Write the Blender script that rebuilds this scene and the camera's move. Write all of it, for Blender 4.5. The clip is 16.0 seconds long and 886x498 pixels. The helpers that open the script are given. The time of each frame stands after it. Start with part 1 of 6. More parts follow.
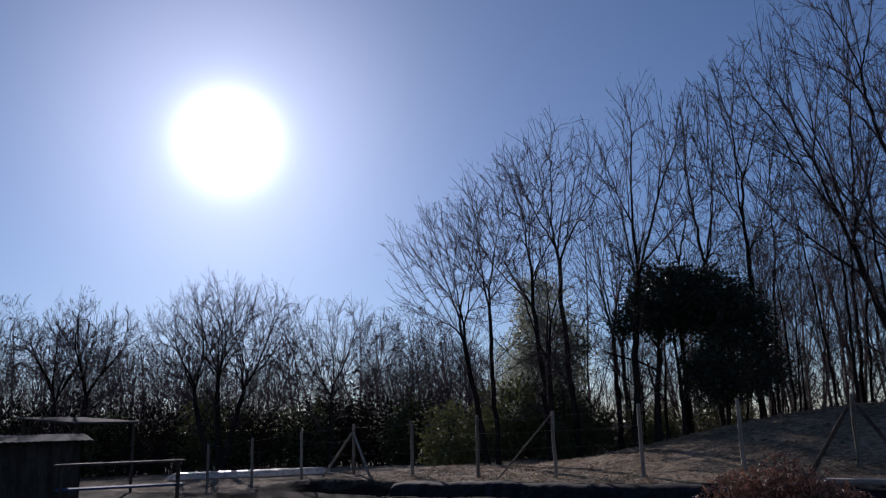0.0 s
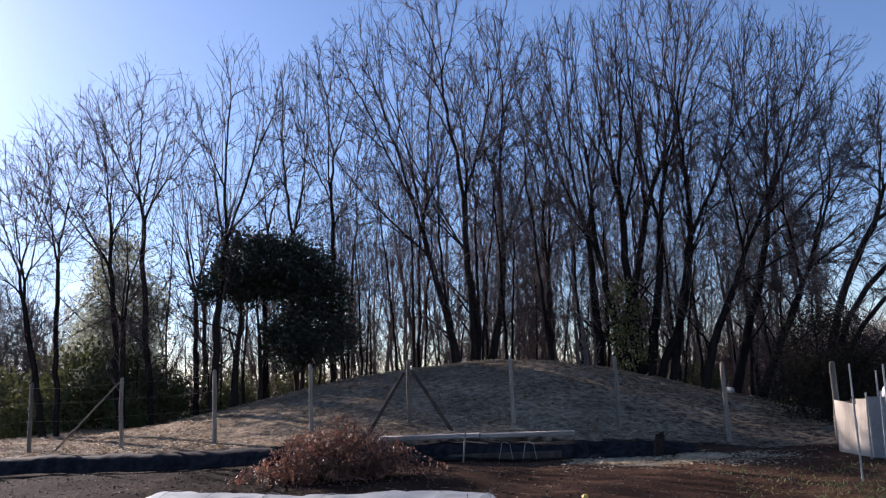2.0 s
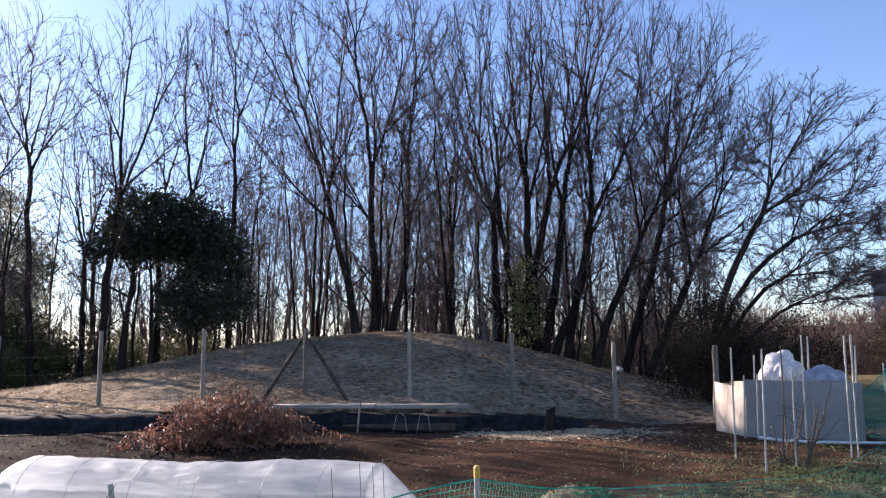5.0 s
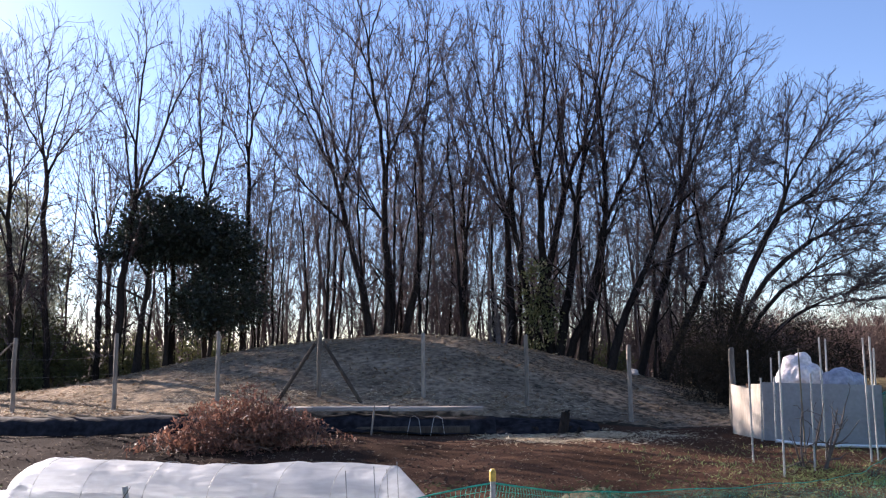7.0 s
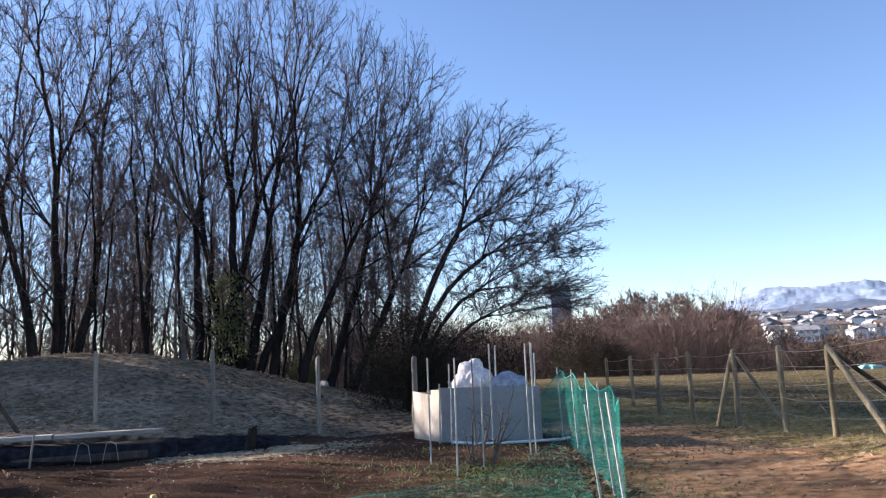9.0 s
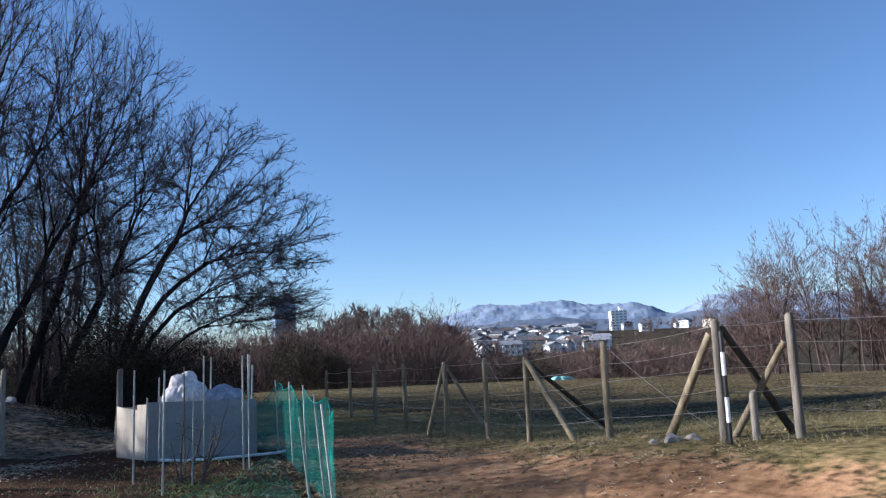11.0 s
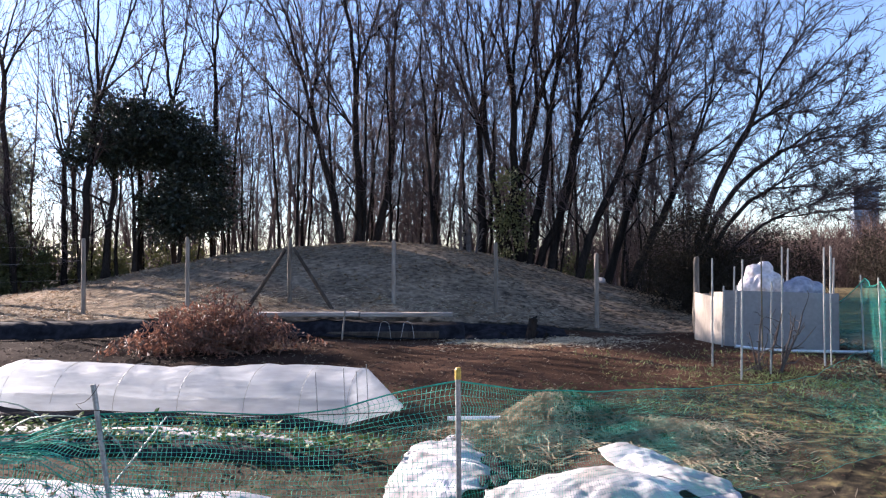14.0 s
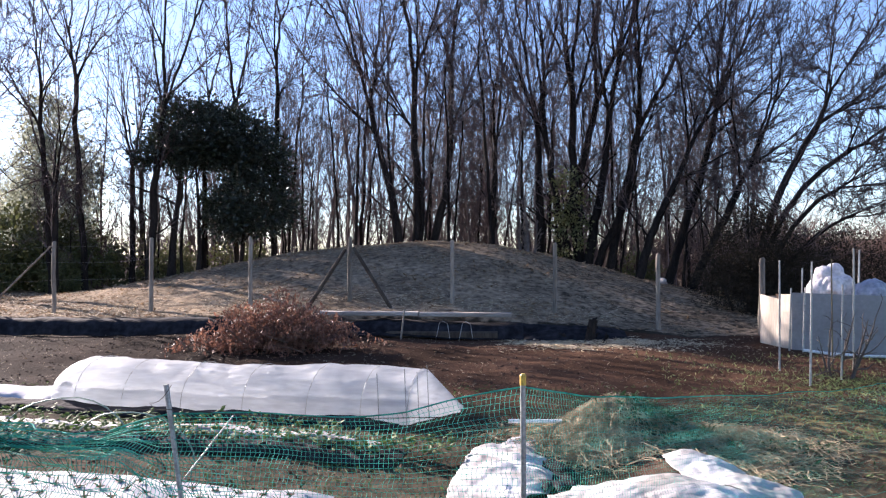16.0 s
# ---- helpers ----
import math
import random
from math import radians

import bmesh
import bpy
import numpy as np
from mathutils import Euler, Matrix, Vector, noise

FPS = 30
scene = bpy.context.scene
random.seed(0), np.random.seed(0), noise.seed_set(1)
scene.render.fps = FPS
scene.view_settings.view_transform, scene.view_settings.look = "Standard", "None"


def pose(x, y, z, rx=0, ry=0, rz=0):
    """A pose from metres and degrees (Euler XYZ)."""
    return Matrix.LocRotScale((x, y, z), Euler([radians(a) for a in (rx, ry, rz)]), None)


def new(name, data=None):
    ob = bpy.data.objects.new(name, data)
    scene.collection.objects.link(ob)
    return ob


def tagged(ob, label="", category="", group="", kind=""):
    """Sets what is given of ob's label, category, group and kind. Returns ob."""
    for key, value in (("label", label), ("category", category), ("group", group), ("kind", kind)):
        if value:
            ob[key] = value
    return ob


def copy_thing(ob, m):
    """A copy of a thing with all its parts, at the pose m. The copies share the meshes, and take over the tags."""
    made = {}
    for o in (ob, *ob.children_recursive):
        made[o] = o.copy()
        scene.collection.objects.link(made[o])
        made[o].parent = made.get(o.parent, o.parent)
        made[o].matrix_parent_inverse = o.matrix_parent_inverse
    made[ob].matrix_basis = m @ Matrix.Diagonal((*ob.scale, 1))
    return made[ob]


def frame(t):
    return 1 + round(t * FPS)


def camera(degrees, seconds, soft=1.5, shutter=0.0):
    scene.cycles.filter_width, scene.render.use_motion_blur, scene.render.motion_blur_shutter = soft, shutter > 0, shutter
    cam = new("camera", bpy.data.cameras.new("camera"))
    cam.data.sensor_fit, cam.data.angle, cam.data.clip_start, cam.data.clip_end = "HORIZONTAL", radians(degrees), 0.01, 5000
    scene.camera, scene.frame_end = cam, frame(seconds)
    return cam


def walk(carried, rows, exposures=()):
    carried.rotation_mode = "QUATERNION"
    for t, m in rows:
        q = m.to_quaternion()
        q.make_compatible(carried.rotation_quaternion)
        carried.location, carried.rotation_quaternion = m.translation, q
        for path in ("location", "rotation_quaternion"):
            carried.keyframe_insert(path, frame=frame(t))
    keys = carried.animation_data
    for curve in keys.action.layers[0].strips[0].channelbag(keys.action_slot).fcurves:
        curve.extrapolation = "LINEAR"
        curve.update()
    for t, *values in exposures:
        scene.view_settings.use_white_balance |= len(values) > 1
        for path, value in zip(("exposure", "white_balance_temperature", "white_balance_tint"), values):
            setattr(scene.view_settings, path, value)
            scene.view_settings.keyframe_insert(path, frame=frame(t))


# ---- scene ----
cam = camera(57.75, 16.0, soft=1.25)
PATH = [
    (0.0, -0.022, -0.252, 1.599, 102.46, 1.67, 35.04),
    (0.5, -0.010, -0.236, 1.611, 102.17, 2.63, 29.94),
    (1.0, -0.016, -0.199, 1.630, 100.93, 3.00, 20.76),
    (1.5, -0.010, -0.150, 1.634, 99.70, 2.89, 13.26),
    (2.0, 0.002, -0.124, 1.639, 98.90, 2.51, 6.15),
    (2.5, 0.005, -0.111, 1.632, 98.29, 1.99, 1.07),
    (3.0, 0.003, -0.098, 1.632, 97.79, 1.42, -0.98),
    (3.5, 0.002, -0.085, 1.634, 97.41, 0.97, -1.47),
    (4.0, 0.002, -0.074, 1.626, 97.09, 0.62, -1.60),
    (5.2, -0.002, -0.045, 1.623, 96.78, 0.45, -0.85),
    (6.5, -0.008, -0.022, 1.622, 96.80, 0.43, -0.09),
    (7.0, -0.008, -0.016, 1.621, 96.97, 0.47, -0.05),
    (7.5, 0.000, -0.021, 1.617, 97.11, 0.66, -0.62),
    (8.0, 0.034, -0.007, 1.615, 97.20, 1.54, -5.60),
    (8.5, 0.080, 0.014, 1.613, 97.34, 2.14, -14.52),
    (9.0, 0.104, 0.051, 1.604, 97.41, 2.40, -21.39),
    (9.5, 0.140, 0.068, 1.608, 97.46, 2.50, -27.28),
    (10.0, 0.179, 0.070, 1.604, 97.61, 2.74, -33.85),
    (10.2, 0.182, 0.059, 1.597, 97.64, 2.93, -35.95),
    (10.7, 0.170, 0.050, 1.596, 97.62, 2.70, -39.60),
    (11.3, 0.130, 0.035, 1.592, 97.45, 2.00, -41.30),
    (11.9, 0.080, 0.015, 1.586, 97.15, 1.20, -39.60),
    (12.3, 0.043, 0.006, 1.580, 96.69, 0.65, -32.46),
    (12.5, 0.046, 0.026, 1.564, 95.64, 0.21, -25.27),
    (12.7, 0.033, 0.028, 1.562, 94.06, 0.03, -17.30),
    (13.0, 0.021, 0.006, 1.572, 92.52, 0.18, -8.98),
    (13.5, 0.019, -0.000, 1.577, 91.28, 0.29, -3.96),
    (14.0, 0.013, 0.007, 1.585, 90.52, 0.08, -2.08),
    (14.5, -0.000, 0.000, 1.600, 90.02, -0.00, 0.00),
    (15.0, -0.012, 0.005, 1.626, 90.62, -0.03, 0.82),
    (15.5, -0.030, -0.012, 1.609, 91.04, -0.02, 1.80),
    (16.0, -0.029, 0.005, 1.619, 90.39, -0.12, 1.94),
]
EXPOSURES = [
    (0.0, -0.05, 5680, 21), (0.5, 0.06, 5740, 22), (1.0, 0.66, 5900, 24), (1.5, 1.02, 5960, 24), (2.0, 1.34, 6100, 23), (2.5, 1.74, 6240, 24), (3.0, 1.87, 6290, 24),
    (4.0, 1.95, 6330, 24), (6.5, 2.00, 6370, 24), (7.5, 2.00, 6360, 23), (9.0, 2.00, 6250, 18), (9.5, 1.88, 5920, 15), (10.2, 1.42, 5500, 13),
    (12.3, 1.22, 5460, 14), (12.7, 1.60, 5700, 17), (13.0, 1.95, 6260, 23), (13.5, 2.13, 6340, 24), (14.5, 2.17, 6330, 24), (16.0, 2.18, 6340, 24)]
walk(cam, [(row[0], pose(*row[1:])) for row in PATH], EXPOSURES)

# ---- sky and sun ----
SUN_AZIMUTH, SUN_ELEVATION = 50.2, 19.9          # degrees to the left of +y, and above the horizon
sun_way = Vector((-math.sin(radians(SUN_AZIMUTH)) * math.cos(radians(SUN_ELEVATION)),
                  math.cos(radians(SUN_AZIMUTH)) * math.cos(radians(SUN_ELEVATION)), math.sin(radians(SUN_ELEVATION))))
world = bpy.data.worlds.new("world")
scene.world = world
world.use_nodes = True
wn, wl = world.node_tree.nodes, world.node_tree.links
sky = wn.new("ShaderNodeTexSky")
sky.sky_type, sky.sun_disc = "NISHITA", False
sky.sun_elevation, sky.sun_rotation = radians(SUN_ELEVATION), radians(-SUN_AZIMUTH)
sky.air_density, sky.dust_density, sky.ozone_density, sky.altitude = 0.9, 0.1, 2.7, 500
wl.new(sky.outputs[0], wn["Background"].inputs["Color"])
wn["Background"].inputs["Strength"].default_value = 0.063
# the glow round the sun, haze aureole and lens bloom alike, added to the sky
way_node, dot = wn.new("ShaderNodeTexCoord"), wn.new("ShaderNodeVectorMath")
dot.operation = "DOT_PRODUCT"
dot.inputs[1].default_value = sun_way
wl.new(way_node.outputs["Generated"], dot.inputs[0])
last = wn["Background"].outputs[0]
for power, strength in ((3200.0, 34.0), (900.0, 2.4), (70.0, 0.55), (12.0, 0.17)):
    lobe, glow, both = wn.new("ShaderNodeMath"), wn.new("ShaderNodeBackground"), wn.new("ShaderNodeAddShader")
    lobe.operation = "POWER"
    lobe.use_clamp = True
    lobe.inputs[1].default_value = power
    amount = wn.new("ShaderNodeMath")
    amount.operation = "MULTIPLY"
    amount.inputs[1].default_value = strength
    wl.new(dot.outputs["Value"], lobe.inputs[0]), wl.new(lobe.outputs[0], amount.inputs[0])
    wl.new(amount.outputs[0], glow.inputs["Strength"])
    wl.new(last, both.inputs[0]), wl.new(glow.outputs[0], both.inputs[1])
    last = both.outputs[0]
wl.new(last, wn["World Output"].inputs["Surface"])
sun = new("sun", bpy.data.lights.new("sun", "SUN"))
sun.data.energy, sun.data.angle, sun.data.color = 5.0, radians(0.53), (1.0, 0.91, 0.78)
sun.rotation_mode = "QUATERNION"
sun.rotation_quaternion = sun_way.to_track_quat("Z", "Y")


# ---- materials ----
def rgb(c):
    return (*c, 1.0)


def surface(name, dark, light, scale=6.0, rough=0.85, bump=0.3, fine=60.0, stretch=(1, 1, 1), gloss=0.3, metal=0.0, vary=0.0, clear=0.0, grain=0.26):
    """A worn surface: two tones by coarse noise, fine grain over it, relief from both."""
    m = bpy.data.materials.new(name)
    m.use_nodes = True
    n, l = m.node_tree.nodes, m.node_tree.links
    b = n["Principled BSDF"]
    tc, mp = n.new("ShaderNodeTexCoord"), n.new("ShaderNodeMapping")
    mp.inputs["Scale"].default_value = stretch
    l.new(tc.outputs["Object"], mp.inputs["Vector"])
    a, f = n.new("ShaderNodeTexNoise"), n.new("ShaderNodeTexNoise")
    a.inputs["Scale"].default_value, a.inputs["Detail"].default_value = scale, 5
    f.inputs["Scale"].default_value, f.inputs["Detail"].default_value = fine, 4
    l.new(mp.outputs[0], a.inputs["Vector"]), l.new(mp.outputs[0], f.inputs["Vector"])
    ramp = n.new("ShaderNodeMapRange")
    ramp.inputs["From Min"].default_value, ramp.inputs["From Max"].default_value = 0.32, 0.68
    l.new(a.outputs["Fac"], ramp.inputs["Value"])
    mix = n.new("ShaderNodeMix")
    mix.data_type = "RGBA"
    mix.inputs["A"].default_value, mix.inputs["B"].default_value = rgb(dark), rgb(light)
    l.new(ramp.outputs[0], mix.inputs["Factor"])
    grit = n.new("ShaderNodeMapRange")
    grit.inputs["From Min"].default_value, grit.inputs["From Max"].default_value = 0.3, 0.7
    grit.inputs["To Min"].default_value, grit.inputs["To Max"].default_value = 1 - grain, 1 + grain
    l.new(f.outputs["Fac"], grit.inputs["Value"])
    hsv = n.new("ShaderNodeHueSaturation")
    l.new(mix.outputs["Result"], hsv.inputs["Color"])
    if vary:
        info, k = n.new("ShaderNodeObjectInfo"), n.new("ShaderNodeMapRange")
        k.inputs["To Min"].default_value, k.inputs["To Max"].default_value = 1 - vary, 1 + vary
        l.new(info.outputs["Random"], k.inputs["Value"])
        mul = n.new("ShaderNodeMath")
        mul.operation = "MULTIPLY"
        l.new(grit.outputs[0], mul.inputs[0]), l.new(k.outputs[0], mul.inputs[1])
        l.new(mul.outputs[0], hsv.inputs["Value"])
    else:
        l.new(grit.outputs[0], hsv.inputs["Value"])
    l.new(hsv.outputs[0], b.inputs["Base Color"])
    b.inputs["Roughness"].default_value, b.inputs["Metallic"].default_value = rough, metal
    b.inputs["Specular IOR Level"].default_value = gloss
    if bump:
        bp = n.new("ShaderNodeBump")
        bp.inputs["Strength"].default_value, bp.inputs["Distance"].default_value = bump, 0.02
        l.new(f.outputs["Fac"], bp.inputs["Height"])
        l.new(bp.outputs[0], b.inputs["Normal"])
    if clear:
        t, out = n.new("ShaderNodeBsdfTranslucent"), n["Material Output"]
        l.new(hsv.outputs[0], t.inputs["Color"])
        mx = n.new("ShaderNodeMixShader")
        mx.inputs[0].default_value = clear
        l.new(b.outputs[0], mx.inputs[1]), l.new(t.outputs[0], mx.inputs[2]), l.new(mx.outputs[0], out.inputs["Surface"])
    return m


def sheer(m, amount):
    """Lets part of the light straight through, as a fine net or a thin film does."""
    n, l = m.node_tree.nodes, m.node_tree.links
    out = n["Material Output"]
    last = out.inputs["Surface"].links[0].from_socket
    t, mx = n.new("ShaderNodeBsdfTransparent"), n.new("ShaderNodeMixShader")
    mx.inputs[0].default_value = amount
    l.new(last, mx.inputs[1]), l.new(t.outputs[0], mx.inputs[2]), l.new(mx.outputs[0], out.inputs["Surface"])
    return m


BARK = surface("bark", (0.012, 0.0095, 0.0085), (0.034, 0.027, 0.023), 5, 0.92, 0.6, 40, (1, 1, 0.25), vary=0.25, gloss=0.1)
TWIG = surface("twig", (0.050, 0.035, 0.034), (0.115, 0.080, 0.075), 1.5, 0.8, 0, 20, vary=0.2)
SAPLING = surface("sapling_bark", (0.07, 0.055, 0.048), (0.15, 0.12, 0.105), 6, 0.85, 0.3, 40)
TWIG_FAR = surface("twig_far", (0.064, 0.041, 0.034), (0.125, 0.082, 0.068), 0.05, 0.9, 0, 2)
LEAF_DARK = surface("leaf_dark", (0.010, 0.015, 0.009), (0.027, 0.035, 0.018), 3, 0.42, 0, 30, gloss=0.45, clear=0.12)
LEAF_SHADE = surface("leaf_shade", (0.018, 0.016, 0.012), (0.050, 0.041, 0.030), 3, 0.9, 0, 30, gloss=0.05, clear=0.1)
LEAF_OLIVE = surface("leaf_olive", (0.05, 0.06, 0.022), (0.13, 0.13, 0.05), 2, 0.55, 0, 30, clear=0.25)
LEAF_GREY = surface("leaf_grey", (0.16, 0.18, 0.13), (0.36, 0.37, 0.28), 2, 0.4, 0, 30, gloss=0.5, clear=0.5)
LEAF_BROWN = surface("leaf_brown", (0.115, 0.048, 0.032), (0.33, 0.165, 0.108), 5, 0.55, 0, 30, clear=0.32)
TWIG_RED = surface("red_twig", (0.08, 0.046, 0.032), (0.19, 0.115, 0.082), 4, 0.7, 0, 20)
LEAF_GREEN = surface("leaf_green", (0.035, 0.07, 0.018), (0.11, 0.17, 0.05), 9, 0.7, 0, 30, clear=0.25)
GRASS = surface("grass_blade", (0.15, 0.132, 0.042), (0.36, 0.30, 0.125), 1.3, 0.6, 0, 30, clear=0.25)
WEED_BLADE = surface("weed_blade", (0.11, 0.15, 0.045), (0.30, 0.33, 0.13), 2.5, 0.6, 0, 30, clear=0.25)
STRAW = surface("straw", (0.19, 0.145, 0.09), (0.44, 0.36, 0.25), 4, 0.7, 0, 50, clear=0.15)
LITTER = surface("leaf_litter", (0.11, 0.066, 0.04), (0.38, 0.255, 0.155), 6, 0.8, 0, 50, clear=0.2)
TRACK_CLOD = surface("track_clod", (0.16, 0.10, 0.06), (0.33, 0.22, 0.14), 8, 0.95, 0.4, 50, gloss=0.1)
CLOD = surface("clod", (0.034, 0.020, 0.014), (0.090, 0.056, 0.039), 8, 0.95, 0.5, 50, gloss=0.1)
POST_GREY = surface("weathered_post", (0.11, 0.091, 0.072), (0.26, 0.222, 0.182), 8, 0.85, 0.5, 60, (1, 1, 0.12), vary=0.25)
POST_TAN = surface("peeled_post", (0.125, 0.095, 0.058), (0.28, 0.225, 0.145), 7, 0.8, 0.5, 50, (1, 1, 0.12), vary=0.2)
POST_DARK = surface("dark_post", (0.045, 0.034, 0.027), (0.09, 0.072, 0.055), 8, 0.9, 0.5, 60, (1, 1, 0.12), vary=0.15, gloss=0.08)
WIRE = surface("galvanised_wire", (0.24, 0.22, 0.20), (0.42, 0.39, 0.36), 9, 0.45, 0, 60, metal=0.7)
PLANK = surface("weathered_plank", (0.20, 0.175, 0.15), (0.36, 0.32, 0.28), 6, 0.85, 0.5, 40, (0.15, 1, 1), vary=0.1)
BLACK_FILM = surface("black_film", (0.010, 0.010, 0.012), (0.028, 0.027, 0.031), 5, 0.85, 0.8, 10, gloss=0.05)
WHITE_FILM = surface("white_film", (0.46, 0.455, 0.465), (0.66, 0.66, 0.68), 3, 0.45, 0.25, 9, clear=0.2, grain=0.10)
DUSTY_FILM = surface("dusty_film", (0.26, 0.24, 0.235), (0.46, 0.44, 0.43), 4, 0.6, 0.4, 12)
# stretched tone bands paint shading along the creases into the fleece colour
FLEECE = sheer(surface("row_cover", (0.65, 0.68, 0.70), (0.81, 0.84, 0.86), 5.0, 0.5, 0.8, 14, (0.5, 0.5, 3), clear=0.66, grain=0.06), 0.2)
GREEN_NET = surface("green_net", (0.016, 0.24, 0.18), (0.05, 0.46, 0.37), 5, 0.75, 0, 40, gloss=0.1, clear=0.25)
GREEN_MESH = sheer(surface("green_mesh", (0.016, 0.30, 0.235), (0.045, 0.50, 0.40), 3, 0.5, 0.2, 90, clear=0.65, grain=0.15), 0.64)
METAL = surface("steel_stake", (0.22, 0.23, 0.22), (0.38, 0.39, 0.38), 8, 0.45, 0.1, 60, metal=0.5, vary=0.15)
PALE_POLE = surface("pale_pole", (0.33, 0.32, 0.29), (0.50, 0.485, 0.44), 8, 0.5, 0.1, 60, vary=0.15)
GREEN_POLE = surface("coated_pole", (0.16, 0.24, 0.19), (0.28, 0.36, 0.30), 8, 0.45, 0.1, 60)
YELLOW = surface("yellow_cap", (0.45, 0.30, 0.05), (0.62, 0.43, 0.09), 20, 0.5, 0, 60)
PANEL_GREY = surface("grey_panel", (0.23, 0.22, 0.225), (0.33, 0.32, 0.32), 1.6, 0.75, 0.06, 18, grain=0.10)
PANEL_WOOD = surface("plywood", (0.40, 0.335, 0.265), (0.57, 0.49, 0.40), 3, 0.75, 0.1, 40, (1, 1, 0.2), grain=0.14)
SACK_WHITE = surface("white_sack", (0.52, 0.46, 0.45), (0.78, 0.72, 0.71), 6, 0.6, 0.7, 18, clear=0.1)
SACK_BLUE = surface("blue_sack", (0.24, 0.25, 0.31), (0.44, 0.45, 0.52), 6, 0.4, 0.6, 18, clear=0.1)
SHEET = surface("soiled_sheet", (0.33, 0.30, 0.28), (0.68, 0.68, 0.70), 3.2, 0.5, 0.4, 11, clear=0.25, grain=0.12)
WEED = surface("weed_leaf", (0.018, 0.042, 0.014), (0.055, 0.10, 0.032), 9, 0.6, 0, 30, clear=0.2)
HEAP_HAY = surface("heap_hay", (0.17, 0.13, 0.075), (0.48, 0.385, 0.25), 7, 0.75, 0, 50, clear=0.1)
HAY = surface("hay", (0.36, 0.285, 0.18), (0.74, 0.62, 0.44), 9, 0.7, 0, 50, clear=0.15)
PVC = surface("white_pipe", (0.66, 0.66, 0.66), (0.80, 0.80, 0.80), 6, 0.4, 0, 60)
ROCK = surface("rock", (0.30, 0.26, 0.23), (0.55, 0.49, 0.44), 6, 0.85, 0.6, 30)
BLACK_PAINT = surface("black_paint", (0.012, 0.012, 0.013), (0.03, 0.03, 0.03), 12, 0.5, 0.1, 60)
WHITE_PAINT = surface("white_paint", (0.62, 0.61, 0.58), (0.78, 0.77, 0.74), 12, 0.5, 0.1, 60)
TIN = surface("tin_roof", (0.04, 0.036, 0.036), (0.09, 0.082, 0.08), 3, 0.95, 0.2, 20, gloss=0.03)
SHED_WOOD = surface("shed_wood", (0.03, 0.025, 0.021), (0.075, 0.062, 0.05), 5, 0.95, 0.4, 40, (1, 1, 0.2), gloss=0.05)
CRATE_BLUE = surface("blue_sheet", (0.03, 0.045, 0.10), (0.06, 0.09, 0.17), 4, 0.8, 0.2, 40, gloss=0.08)
HOUSE_WALLS = [surface("plaster_" + k, a, b, 0.3, 0.85, 0.1, 3, vary=0.08) for k, a, b in (
    ("white", (0.66, 0.66, 0.66), (0.80, 0.80, 0.79)), ("cream", (0.58, 0.53, 0.44), (0.70, 0.65, 0.55)),
    ("tan", (0.48, 0.34, 0.20), (0.62, 0.46, 0.28)), ("grey", (0.38, 0.39, 0.41), (0.52, 0.53, 0.55)))]
HOUSE_ROOFS = [surface("roof_" + k, a, b, 0.5, 0.7, 0.2, 4, vary=0.1) for k, a, b in (
    ("slate", (0.07, 0.075, 0.09), (0.13, 0.135, 0.15)), ("brown", (0.11, 0.08, 0.07), (0.18, 0.14, 0.12)), ("grey", (0.22, 0.22, 0.24), (0.34, 0.34, 0.36)))]
GLASS_FAR = surface("window_glass", (0.11, 0.13, 0.16), (0.20, 0.22, 0.26), 0.5, 0.15, 0, 5, gloss=0.8)
# distance haze is mixed into this wall colour as blue
TOWER_WALL = surface("tower_wall", (0.15, 0.22, 0.31), (0.20, 0.28, 0.37), 0.1, 0.7, 0.1, 2)
TARP_GREEN = surface("green_tarp", (0.16, 0.38, 0.32), (0.26, 0.52, 0.44), 0.6, 0.5, 0.2, 6)
# blue haze of the distance is painted into both slopes' base colours
HAZED_MOUNTAIN = surface("hazed_mountain_slope", (0.125, 0.18, 0.275), (0.235, 0.285, 0.365), 0.014, 0.95, 0, 0.05, (1, 1, 0.5), grain=0.16)
HAZED_FOOTHILL = surface("hazed_foothill_slope", (0.07, 0.095, 0.145), (0.12, 0.15, 0.20), 0.006, 0.95, 0, 0.03)


